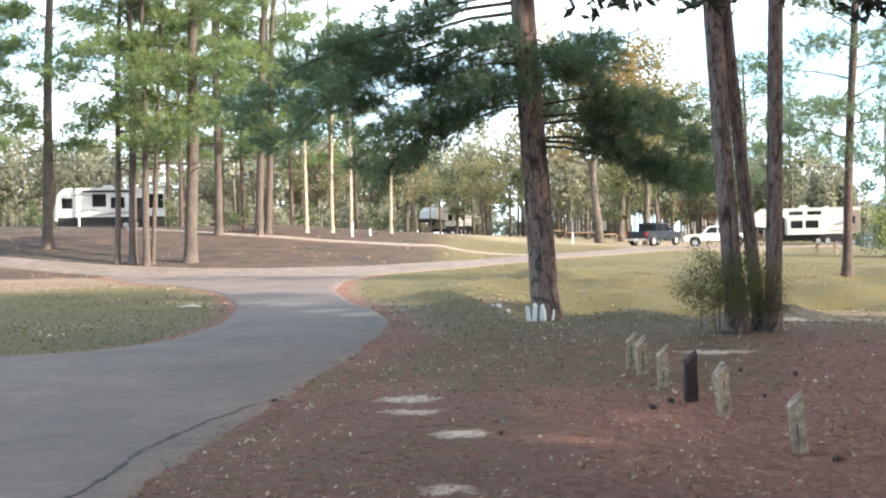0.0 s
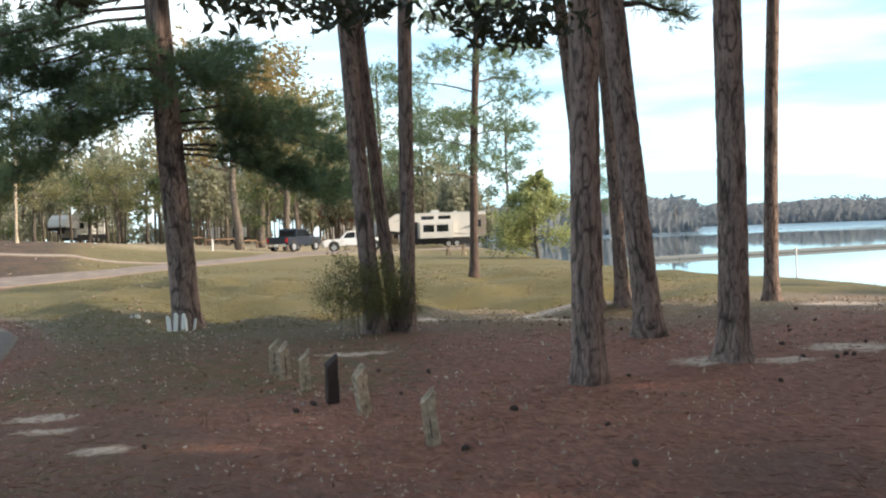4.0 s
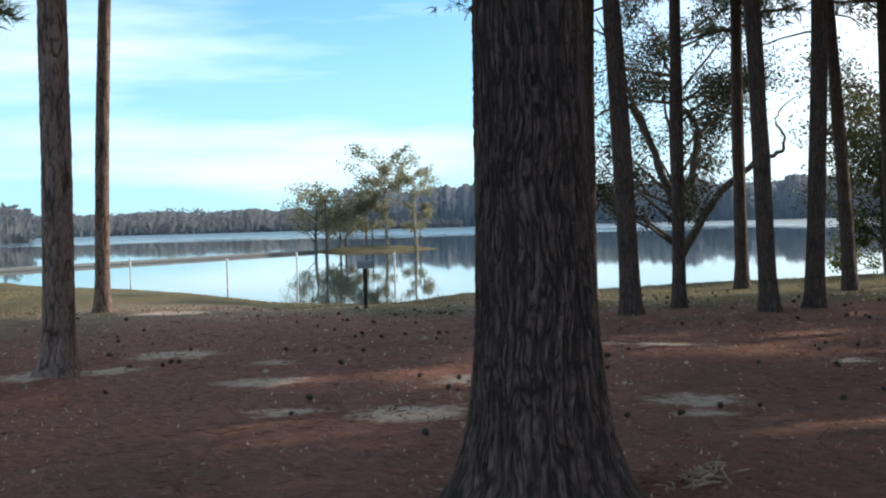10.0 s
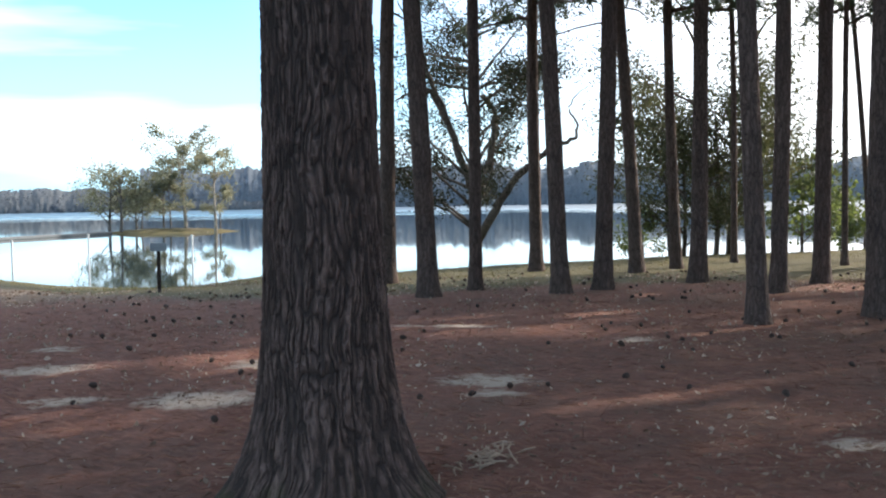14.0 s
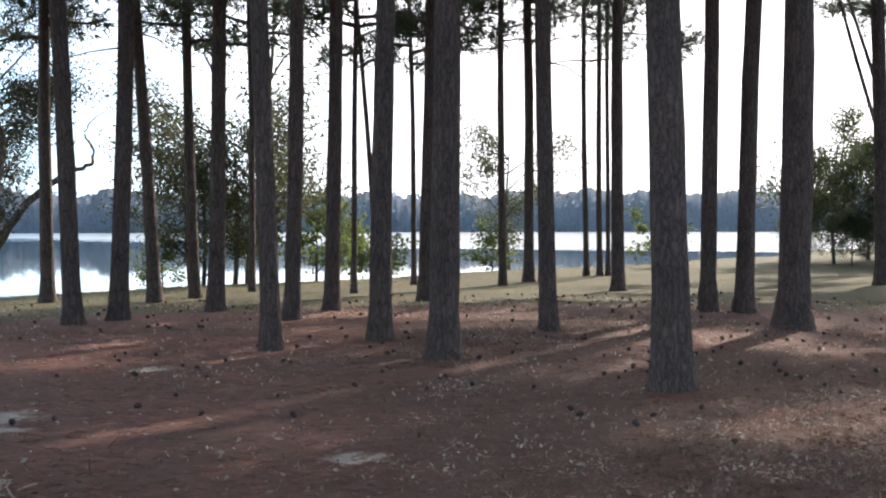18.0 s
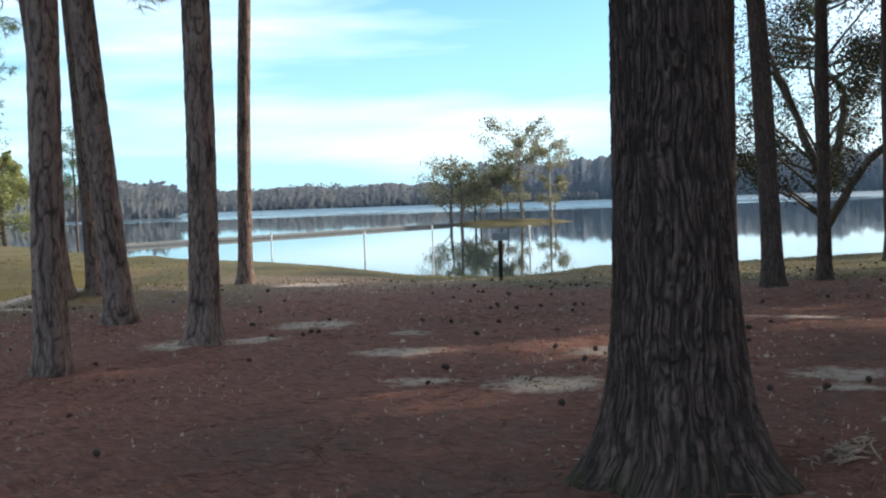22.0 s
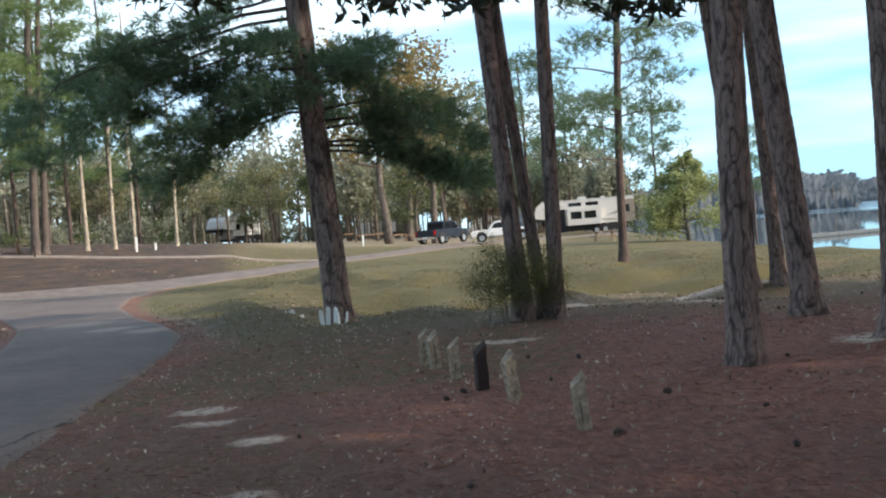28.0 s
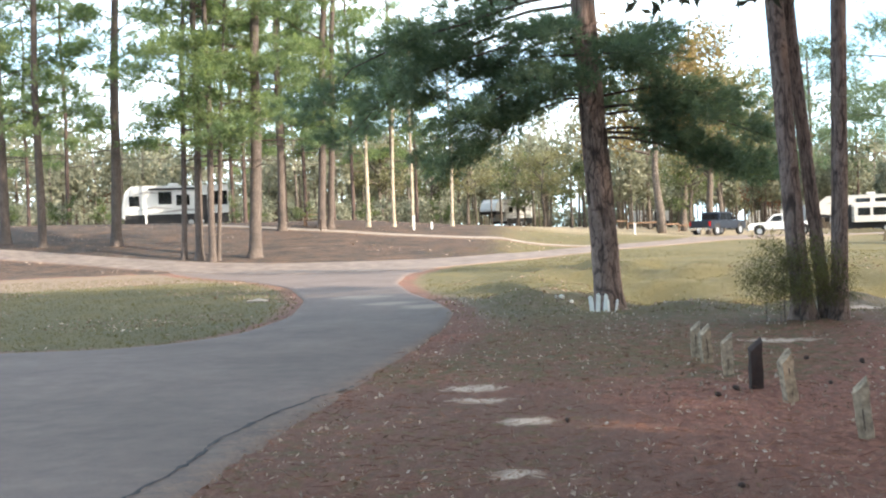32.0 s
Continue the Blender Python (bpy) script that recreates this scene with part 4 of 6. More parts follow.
bx = BIG_TREES[0]
pine(*bx, 21, big, "large pine with low spreading needle boughs", "pines on the lawn", 0, 1.0, 26, 1.2, plated=True)
lx = LONER_TREES[0]
pine(*lx, 17, pine_crown(95, 3.8, 17, 3.3, 32, 130, (0.3, 0.014, 11), PINE_BARK, NEEDLES, 0.65, 0.25, 0.25, bare=2, puff=0.36, thick=0.5), "slim pine with sparse boughs by the water", "", 6, 0.85)


def oak():
    """The large oak close to the view point, deep furrowed bark and a wide foot."""
    x, y, H, sides, rings = OAK_TREES[0][0], OAK_TREES[0][1], 9.0, 580, 420
    z = np.concatenate([np.linspace(-0.3, 3.2, rings), np.linspace(3.3, H, 60)])
    a = np.linspace(0, 2 * np.pi, sides, endpoint=False)
    Zg, Ag = np.meshgrid(z, a, indexing="ij")
    r = 0.335 - 0.010 * np.clip(Zg, 0, 9)
    roots = 0.5 + 0.5 * np.cos(Ag * 5 + 0.8 + 0.4 * np.sin(Ag * 2))
    zz = np.clip(Zg, 0, 9)
    r = r + 0.13 * np.exp(-zz / 0.6) + (0.05 + 0.15 * roots) * np.exp(-zz / 0.24)
    rng = np.random.default_rng(3)
    U = Ag / (2 * np.pi)
    warp = 0.03 * (ring_noise(U, Zg, 9, 3.0, rng) - 0.5) + 0.012 * (ring_noise(U, Zg, 30, 9.0, rng) - 0.5)
    n1, n2, n3 = (ring_noise(U + warp, Zg, k, m, rng) for k, m in ((58, 3.0), (98, 5.0), (170, 10.0)))
    fur = np.minimum(np.abs(2 * n1 - 1) * 2.6, np.abs(2 * n2 - 1) * 2.2)
    fur = np.clip(np.minimum(fur, 0.35 + np.abs(2 * n3 - 1) * 1.6), 0, 1) ** 0.7
    fur = np.clip(fur * (0.72 + 0.5 * (ring_noise(U, Zg, 150, 26.0, rng) - 0.3)) - 0.3 * (ring_noise(U, Zg, 74, 13.0, rng) > 0.72), 0, 1)
    r = r + 0.017 * (fur - 0.6) + rng.normal(0, 0.0016, r.shape)
    X, Y = r * np.cos(Ag), r * np.sin(Ag)
    verts = np.stack([X, Y, Zg], -1).reshape(-1, 3)
    n = len(z)
    i, j = np.meshgrid(np.arange(n - 1), np.arange(sides), indexing="ij")
    k = (j + 1) % sides
    faces = np.stack([i * sides + j, i * sides + k, (i + 1) * sides + k, (i + 1) * sides + j], -1).reshape(-1, 4)
    t = thing("oak_tree", tilt(x, y, *OAK_TREES[0][3:]), "large oak with dark deeply furrowed bark and mossy foot", "tree")
    me = mesh_of("trunk", verts, faces, OAK_BARK)
    me.attributes.new("ridge", "FLOAT", "POINT").data.foreach_set("value", fur.reshape(-1).astype(np.float32))
    part("trunk", me, None, t)
    return t


OAK = oak()


# ---- broadleaf trees, shrubs, woods ----
def broadleaf(seed, H, r, spread, base, leaves, size, leaf_mat, bark_mat=None, limbs=9, lean=(0, 0), squash=0.6, twig=0.9, cone=False):
    """Meshes of trunk, limbs and crown of a broadleaf tree; the crown is clumps of leaves at the twigs' ends."""
    rng = np.random.default_rng(seed)
    bark_mat = bark_mat or GREY_BARK
    z = np.linspace(-0.2, H * 0.85, 14)
    P = np.stack([lean[0] * z + 0.06 * H * 0.2 * np.sin(z * 0.9 + seed), lean[1] * z + 0.05 * H * 0.2 * np.sin(z * 0.7 + seed * 2), z], -1)
    trunk = mesh_of("trunk", *tube(P, np.linspace(r * 1.25, r * 0.25, 14), 9, 0.05, seed), bark_mat)
    pieces, cs = [], []
    for i in range(limbs):
        k = rng.uniform(base, 0.98)
        start = [np.interp(k * H * 0.85, z, P[:, q]) for q in range(3)]
        b = i * 2.4 + rng.uniform(-0.6, 0.6)
        L = spread * (0.45 + 0.7 * math.sin(math.pi * (0.25 + 0.65 * (k - base) / (1 - base)))) * rng.uniform(0.7, 1.1)
        if cone:
            L = spread * (1.1 - (k - base) / (1 - base)) * rng.uniform(0.75, 1.1)
        line = limb(start, b, L, rng.uniform(0.1, 0.4) if cone else rng.uniform(0.25, 0.9), 0.15, rng, 7)
        pieces.append(tube(line, np.linspace(r * 0.45, r * 0.06, 7), 5))
        for j in range(4):
            s = line[rng.integers(2, 7)]
            sub = limb(s, b + rng.uniform(-1.3, 1.3), L * rng.uniform(0.25, 0.5), rng.uniform(-0.2, 0.9), 0.1, rng, 4)
            pieces.append(tube(sub, np.linspace(r * 0.14, r * 0.03, 4), 4))
            n = max(2, leaves // (limbs * 5))
            cs.append(sub[rng.integers(1, 4, n)] + rng.normal(0, L * 0.13 * twig, (n, 3)))
        n = max(2, leaves // (limbs * 5))
        cs.append(line[rng.integers(3, 7, n)] + rng.normal(0, L * 0.14 * twig, (n, 3)))
    limbs_me = mesh_of("limbs", *joined(pieces), bark_mat)
    v, f = leafy(np.concatenate(cs), rng, size, squash)
    return trunk, limbs_me, mesh_of("crown", v, f, leaf_mat, False)


def plant(name, meshes, m, label, category="tree", group="", scale=1.0):
    t = thing(name, m, label, category, group)
    for nm, me in zip(("trunk", "branchwork", "crown"), meshes):
        ob = part(nm, me, None, t)
        ob.matrix_local = Matrix.Scale(scale, 4)
    return t


# young tree turning yellow-green at the water's edge, trees of the camp sites
plant("young_tree", broadleaf(3, 6.7, 0.12, 2.9, 0.05, 22000, 0.09, LEAF_LIME, limbs=44, twig=1.0, cone=True), polar(22.95, 74.0), "young yellow-green broadleaf tree at the water's edge")
CAMP_TREES = [broadleaf(50 + i, 10.5, 0.2, 3.4, 0.34, 4600, 0.135, m, OAK_TWIG, limbs=17, twig=1.1) for i, m in enumerate((LEAF_GREEN, LEAF_YELLOW, LEAF_RUST, LEAF_GREEN, LEAF_RED))]
for i, (a, d, k, sc) in enumerate([(7.9, 96, 2, 1.62), (10.4, 104, 1, 1.45), (9.5, 112, 0, 0.75), (-1.6, 122, 1, 0.85), (0.9, 130, 0, 0.8), (2.2, 114, 1, 0.75), (-3.4, 122, 3, 0.85), (3.6, 124, 3, 0.75),
                                   (9.2, 118, 2, 1.5), (10.9, 140, 1, 1.5), (-6.0, 134, 1, 0.95), (12.9, 165, 4, 0.7), (-19.8, 150, 4, 0.5), (-25.5, 128, 1, 0.8)]):
    plant("camp_tree", CAMP_TREES[k], polar(a, d, 0, i * 71), ("green", "yellowing", "rust-tinged", "green", "red-leaved")[k] + " broadleaf tree among the camp sites", "tree", "camp trees", sc)
# slim pines further along the shore and behind the campers
for i, (a, d, sc) in enumerate([(15.2, 95, 0.9), (17.3, 150, 1.15), (13.0, 155, 1.2), (21.6, 118, 0.9), (26.2, 150, 0.8), (11.0, 170, 1.3), (19.2, 165, 1.1), (14.2, 128, 1.0)]):
    pine(d * math.sin(radians(a)), d * math.cos(radians(a)), 0.16, 0, 0, 17 * sc, CAMP_CROWN[i % 2], "tall thin pine behind the camp sites", "camp pines", 180 + i, sc)
# more pines filling the bank's wood
for i, (a, d, sc) in enumerate([(-21.2, 92, 0.9), (-12.8, 95, 0.95), (-7.4, 95, 0.9), (-24.5, 70, 0.9), (-14.0, 125, 1.0), (-23.0, 112, 0.95), (-4.2, 112, 0.85), (-9.8, 99, 1.0), (-5.4, 93, 0.95), (-13.4, 99, 1.1), (-10.8, 102, 1.1), (-8.4, 98, 1.05)]):
    pine(d * math.sin(radians(a)), d * math.cos(radians(a)), 0.17, 0, 0, 21 * sc, FAR_CROWN[i % 3], "sunlit green pine in the wood's edge", "bank pines", 200 + i, sc)


def wood_belt(name, a0, a1, d0, d1, count, tall, leaves, size, mat, label, trunks=True, seed=1, bark_mat=None, low=0.0):
    """Woods too far off to tell the trees apart: uneven crowns on thin stems, in one mesh each."""
    rng = np.random.default_rng(seed)
    cs, pieces = [], []
    for i in range(count):
        a, d = radians(rng.uniform(a0, a1)), rng.uniform(d0, d1)
        x, y = d * math.sin(a), d * math.cos(a)
        z, h = float(height(x, y)), tall * rng.uniform(0.6, 1.12)
        w = h * (rng.uniform(0.14, 0.24) if low == 0 else rng.uniform(0.3, 0.5))
        n = int(leaves / count)
        u = rng.normal(size=(n, 3))
        u /= np.linalg.norm(u, axis=1, keepdims=True)
        u *= rng.uniform(0.3, 1.0, (n, 1)) ** 0.5
        cz = h * (rng.uniform(0.55, 0.68) if low == 0 else 0.5)
        cs.append(np.stack([x + u[:, 0] * w, y + u[:, 1] * w, z + np.maximum(cz + u[:, 2] * h * (0.4 - 0.2 * rng.uniform() if low == 0 else 0.55), 0.2)], -1))
        if trunks:
            pieces.append(tube([(x, y, z - 0.3), (x + rng.normal(0, 0.2), y, z + h * 0.5), (x + rng.normal(0, 0.3), y, z + h * 0.9)], (h * 0.012, h * 0.009, h * 0.003), 5))
    v, f = leafy(np.concatenate(cs), rng, size)
    ob = tagged(new(name, mesh_of(name, v, f, mat, False)), label, "woods", kind="stuff")
    if trunks:
        part("stems", mesh_of("stems", *joined(pieces), bark_mat or GREY_BARK), None, ob)
    return ob


wood_belt("camp_woods", -31, 8, 130, 190, 190, 15, 70000, 0.32, HAZED_WOOD, "dense grey-green autumn woods behind the campers", seed=2, bark_mat=GREY_BARK)
wood_belt("camp_woods", 6, 16, 190, 260, 70, 16, 22000, 0.5, HAZED_WOOD, "dense grey-green autumn woods behind the campers", seed=3, bark_mat=GREY_BARK)
wood_belt("camp_woods", 12.5, 18.5, 145, 185, 46, 13, 20000, 0.3, HAZED_WOOD, "green woods behind the tan camper", seed=31, bark_mat=GREY_BARK)
wood_belt("camp_woods", 18.2, 20.6, 135, 139, 16, 9, 8000, 0.24, HAZED_WOOD, "green woods behind the tan camper", seed=32, bark_mat=GREY_BARK)
wood_belt("thicket", -32, 2, 192, 215, 140, 8, 26000, 0.55, HAZED_WOOD, "grey thicket closing the woods behind the camp", False, 14, low=1.0)
wood_belt("thicket", 1.5, 9.5, 232, 250, 60, 4.5, 9000, 0.35, HAZED_WOOD, "grey thicket closing the woods behind the camp", False, 15, low=1.0)
wood_belt("undergrowth", -31, -1.5, 118, 140, 110, 3.4, 15000, 0.2, HAZED_WOOD, "brushy undergrowth at the wood's edge", False, 4, low=1.0)


def far_canopy(name, a0, a1, d0, d1, count, tall, leaf, per, mat, label, seed):
    """Distant woods across the water: crowns of broad leaf sprays lying open to the sky, one mesh."""
    rng = np.random.default_rng(seed)
    a, d = np.radians(rng.uniform(a0, a1, count)), rng.uniform(d0, d1, count)
    h = tall * rng.uniform(0.72, 1.0, count) * (1 + 0.12 * np.sin(a * 40) + 0.08 * np.sin(a * 97 + 1))
    w = h * rng.uniform(0.18, 0.32, count)
    a, d, h, w = (np.repeat(q, per) for q in (a, d, h, w))
    n = len(a)
    p = rng.normal(size=(n, 3))
    p *= rng.uniform(0.35, 1.0, (n, 1)) ** 0.5 / np.linalg.norm(p, axis=1, keepdims=True)
    x, y = d * np.sin(a) + p[:, 0] * w, d * np.cos(a) + p[:, 1] * w
    c = np.stack([x, y, height(x, y) + np.maximum(h * (0.46 + 0.4 * p[:, 2]), 0.3)], -1)
    u = np.stack([np.cos(a), -np.sin(a), 0 * a], -1) + rng.normal(0, 0.22, (n, 3))
    v = np.stack([np.sin(a) * 0.6, np.cos(a) * 0.6, 0 * a + 0.75], -1) + rng.normal(0, 0.3, (n, 3))
    r = leaf * rng.uniform(0.6, 1.3, (n, 1))
    pts = np.stack([c - u * r, c - v * r * 0.8, c + u * r, c + v * r * 0.8], 1).reshape(-1, 3)
    # the close body of the wood behind the single crowns
    m, q = int((a1 - a0) * 14), 16
    ba, t = np.radians(np.linspace(a0, a1, m))[:, None], np.linspace(0, 1, q)[None]
    swell = np.convolve(rng.normal(0, 1, m + 16), np.ones(17) / 7, "valid")[:, None] + 0.08 * rng.normal(0, 1, (m, 1))
    bd = d0 - 4 + (d1 - d0 + 8) * 0.6 * t ** 1.6 + rng.normal(0, 0.7, (m, q))
    bz = -1.0 + tall * (0.86 + 0.09 * swell) * (1 - (1 - t) ** 1.7) + rng.normal(0, 0.014 * tall, (m, q)) * (t > 0)
    body = np.stack([bd * np.sin(ba), bd * np.cos(ba), bz], -1).reshape(-1, 3)
    i, j = np.meshgrid(np.arange(m - 1), np.arange(q - 1), indexing="ij")
    quads = np.stack([i * q + j, (i + 1) * q + j, (i + 1) * q + j + 1, i * q + j + 1], -1).reshape(-1, 4) + 4 * n
    return tagged(new(name, mesh_of(name, np.concatenate([pts, body]), np.concatenate([np.arange(4 * n).reshape(-1, 4), quads]), mat)), label, "woods", kind="stuff")


far_canopy("bay_woods", 13, 31, 300, 420, 150, 12, 0.6, 60, HAZED_SHORE, "woods along the lake's far bay", 5)
far_canopy("shore_woods", 24, 52, 566, 640, 420, 13.5, 0.7, 26, HAZED_SHORE, "hazy wooded far shore of the lake", 6)
far_canopy("shore_woods", 46, 118, 570, 640, 900, 24, 0.8, 22, HAZED_RIDGE, "hazy wooded far shore of the lake", 7)

# trees and brush on the lake side of the grove
def crooked(points, r0, r1, seed):
    """A crooked bare limb through a few bends."""
    P = np.array(points, float)
    t, u = np.linspace(0, 1, len(P)), np.linspace(0, 1, 4 * len(P))
    Q = np.stack([np.interp(u, t, P[:, q]) for q in range(3)], -1)
    Q[1:-1] = (Q[:-2] + 2 * Q[1:-1] + Q[2:]) / 4
    Q[1:-1] += np.random.default_rng(seed).normal(0, 0.025, (len(Q) - 2, 3))
    return tube(Q, np.linspace(r0, r1, len(Q)), 7, 0.05, seed)


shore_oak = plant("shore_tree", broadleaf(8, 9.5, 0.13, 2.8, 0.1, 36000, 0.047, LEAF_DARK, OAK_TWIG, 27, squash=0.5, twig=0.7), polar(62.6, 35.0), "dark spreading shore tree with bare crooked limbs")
# its long bare limbs: one low towards the grove, one up the other way
CROOKS = [([(31.0, 16.0, 0.3), (30.3, 15.2, 1.0), (30.25, 14.4, 2.16), (30.6, 13.7, 2.83), (30.85, 13.1, 3.2), (31.0, 12.65, 3.4)], 0.15, 0.05), ([(31.0, 12.65, 3.4), (31.0, 12.6, 3.8), (30.9, 12.9, 4.25), (31.0, 12.65, 4.7), (31.2, 12.2, 4.95)], 0.045, 0.01),
          ([(30.85, 13.1, 3.2), (30.8, 13.2, 3.8), (30.9, 12.95, 4.35)], 0.03, 0.008), ([(29.7, 15.5, 2.0), (29.45, 16.0, 3.75), (29.15, 16.5, 4.9), (28.85, 17.0, 4.8), (28.65, 17.4, 4.55)], 0.13, 0.02),
          ([(29.45, 16.0, 3.75), (29.1, 16.6, 5.5), (28.9, 17.0, 6.7), (28.7, 17.3, 7.5)], 0.09, 0.02), ([(29.9, 15.0, 2.4), (30.05, 14.8, 4.0), (30.0, 14.85, 4.3), (29.85, 15.15, 4.7)], 0.11, 0.07)]
for k, (line, r0, r1) in enumerate(CROOKS):
    v, f = crooked(line, r0, r1, k)
    ob = part("bare_limb", mesh_of("bare_limb", v, f, OAK_TWIG), None, shore_oak)
    ob.matrix_local = shore_oak.matrix_world.inverted()
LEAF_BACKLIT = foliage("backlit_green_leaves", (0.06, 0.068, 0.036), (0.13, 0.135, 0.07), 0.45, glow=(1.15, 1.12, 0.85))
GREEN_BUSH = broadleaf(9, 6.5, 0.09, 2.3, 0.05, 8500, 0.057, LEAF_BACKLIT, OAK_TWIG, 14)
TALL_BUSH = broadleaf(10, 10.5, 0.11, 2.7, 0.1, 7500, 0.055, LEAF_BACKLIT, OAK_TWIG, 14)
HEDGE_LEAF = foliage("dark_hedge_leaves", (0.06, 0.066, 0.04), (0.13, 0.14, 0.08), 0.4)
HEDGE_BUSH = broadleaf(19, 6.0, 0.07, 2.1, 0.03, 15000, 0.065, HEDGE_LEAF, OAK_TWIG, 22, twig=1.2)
LOW_BUSH = broadleaf(12, 1.5, 0.03, 0.8, 0.05, 1100, 0.06, LEAF_GREEN, OAK_TWIG, 9)
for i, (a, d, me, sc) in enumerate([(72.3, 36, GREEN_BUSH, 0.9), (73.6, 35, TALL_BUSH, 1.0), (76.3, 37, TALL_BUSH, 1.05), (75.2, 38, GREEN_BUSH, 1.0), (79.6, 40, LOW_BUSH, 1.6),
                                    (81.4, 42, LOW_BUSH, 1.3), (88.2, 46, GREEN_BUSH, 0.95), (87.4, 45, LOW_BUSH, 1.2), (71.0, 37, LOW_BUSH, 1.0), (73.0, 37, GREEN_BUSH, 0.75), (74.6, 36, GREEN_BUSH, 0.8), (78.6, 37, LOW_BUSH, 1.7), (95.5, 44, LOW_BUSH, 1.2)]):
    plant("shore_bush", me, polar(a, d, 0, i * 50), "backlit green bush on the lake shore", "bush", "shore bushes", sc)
for i, (a, d, me, sc) in enumerate([(102.5, 50, HEDGE_BUSH, 0.36), (104.0, 48, HEDGE_BUSH, 0.95), (105.5, 52, HEDGE_BUSH, 0.95), (106.6, 46, HEDGE_BUSH, 0.4), (107.6, 54, HEDGE_BUSH, 0.9), (104.8, 46, HEDGE_BUSH, 0.38),
                                    (109.2, 50, HEDGE_BUSH, 0.9), (111, 48, HEDGE_BUSH, 0.9), (108.6, 44, HEDGE_BUSH, 0.35)]):
    plant("hedge_bush", me, polar(a, d, 0, i * 63), "dense dark green bush in a hedge", "bush", "hedge bushes", sc)
for i, (a, d, sc) in enumerate([(-13.0, 97, 1.3), (-12.3, 99, 1.0), (-19.6, 94, 1.2), (-9.9, 86, 0.8), (-21.5, 88, 1.2), (-6.8, 92, 1.1), (-24.0, 84, 1.0), (-3.0, 101, 1.2)]):
    plant("low_bush", LOW_BUSH, polar(a, d, 0, i * 50), "low green bush among the bank's pines", "bush", "bank bushes", sc)
# brush round the feet of the three leaning pines
BRUSH_LEAF = foliage("olive_brush_leaves", (0.1, 0.1, 0.045), (0.21, 0.2, 0.09), 0.45)
BRUSH = broadleaf(14, 1.3, 0.012, 0.6, 0.03, 2000, 0.028, BRUSH_LEAF, OAK_TWIG, 20, squash=0.3, twig=1.2)
for i, (x, y, sc) in enumerate([(4.25, 17.7, 0.95), (4.45, 17.5, 0.8), (4.75, 17.6, 0.75), (5.05, 17.6, 0.55), (4.0, 17.8, 0.7), (4.15, 17.5, 0.5), (4.6, 17.85, 0.9)]):
    plant("brush", BRUSH, at(x, y, 0, i * 77), "scrubby green brush round the pine trunks", "shrub", "brush round the pines", sc)


# ---- oak boughs overhead ----
def oak_boughs():
    ox, oy = OAK_TREES[0][0], OAK_TREES[0][1]
    rng = np.random.default_rng(17)
    wood, leaf = [], []
    tips = [(-3.5, 6.3, 11.6), (-1.0, 6.0, 11.7), (8.3, 6.2, 11.0), (10.2, 6.6, 11.7), (12.6, 6.0, 10.8), (14.2, 6.4, 11.5), (20.4, 6.6, 10.2), (21.6, 6.3, 9.9), (22.8, 6.7, 10.4), (6.8, 7.0, 11.6), (18.6, 6.6, 11.2)]
    for a, d, el in tips:
        x, y = d * math.sin(radians(a)), d * math.cos(radians(a))
        z = EYE_Z + d * math.tan(radians(el - 0.45))
        s = np.array((ox, oy, 5.2 + rng.uniform(-0.4, 0.8)))
        e = np.array((x, y, z + 0.35))
        t = np.linspace(0, 1, 9)[:, None]
        line = s * (1 - t) + e * t
        line[:, 2] += 1.0 * np.sin(np.pi * t[:, 0]) * (1 - 0.3 * t[:, 0])
        line[1:-1] += rng.normal(0, 0.07, (7, 3))
        wood.append(tube(line, np.linspace(0.06, 0.008, 9), 6))
        n = 120
        leaf.append(np.stack([x + rng.normal(0, 0.14, n), y + rng.normal(0, 0.16, n), z + np.abs(rng.normal(0.05, 0.14, n))], -1))
        n = 190
        u = rng.uniform(0.5, 1, n)
        leaf.append(np.stack([np.interp(u, t[:, 0], line[:, q]) for q in range(3)], -1) + rng.normal(0, 0.2, (n, 3)) + np.array((0, 0, 0.22)))
    for i in range(26):
        line = limb((ox, oy, rng.uniform(4.6, 8.8)), i * 2.4, rng.uniform(2.5, 5.2), rng.uniform(0.3, 0.9), 0.15, rng, 7)
        wood.append(tube(line, np.linspace(0.09, 0.015, 7), 6))
        leaf.append(line[rng.integers(2, 7, 520)] + rng.normal(0, 0.65, (520, 3)) + np.array((0, 0, 0.4)))
    base = Matrix.Translation((-ox, -oy, -float(height(ox, oy))))
    v, f = joined(wood)
    w = part("bough", mesh_of("bough", v, f, OAK_TWIG), None, OAK)
    w.matrix_local = base
    v, f = leafy(np.concatenate(leaf), rng, 0.05, 0.36)
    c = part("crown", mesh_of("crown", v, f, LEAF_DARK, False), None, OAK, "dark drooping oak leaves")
    c.matrix_local = base


oak_boughs()


# ---- camp sites ----
CAMPER_WHITE = plain("camper_white", (0.6, 0.6, 0.58), 0.35, vary=0.05)
CAMPER_TAN = plain("camper_tan", (0.64, 0.6, 0.545), 0.4, vary=0.06)
CAMPER_BROWN = plain("camper_brown", (0.26, 0.21, 0.17), 0.4, vary=0.1)
CAMPER_DARK = plain("camper_dark_trim", (0.014, 0.013, 0.014), 0.7)
SWOOSH = plain("grey_swoosh", (0.3, 0.29, 0.28), 0.4)
DARK_GLASS = plain("dark_glass", (0.012, 0.014, 0.016), 0.06, vary=0.3)
TYRE = plain("tyre_rubber", (0.02, 0.02, 0.02), 0.85)
RIM = plain("alloy_rim", (0.6, 0.6, 0.62), 0.3, 0.8)
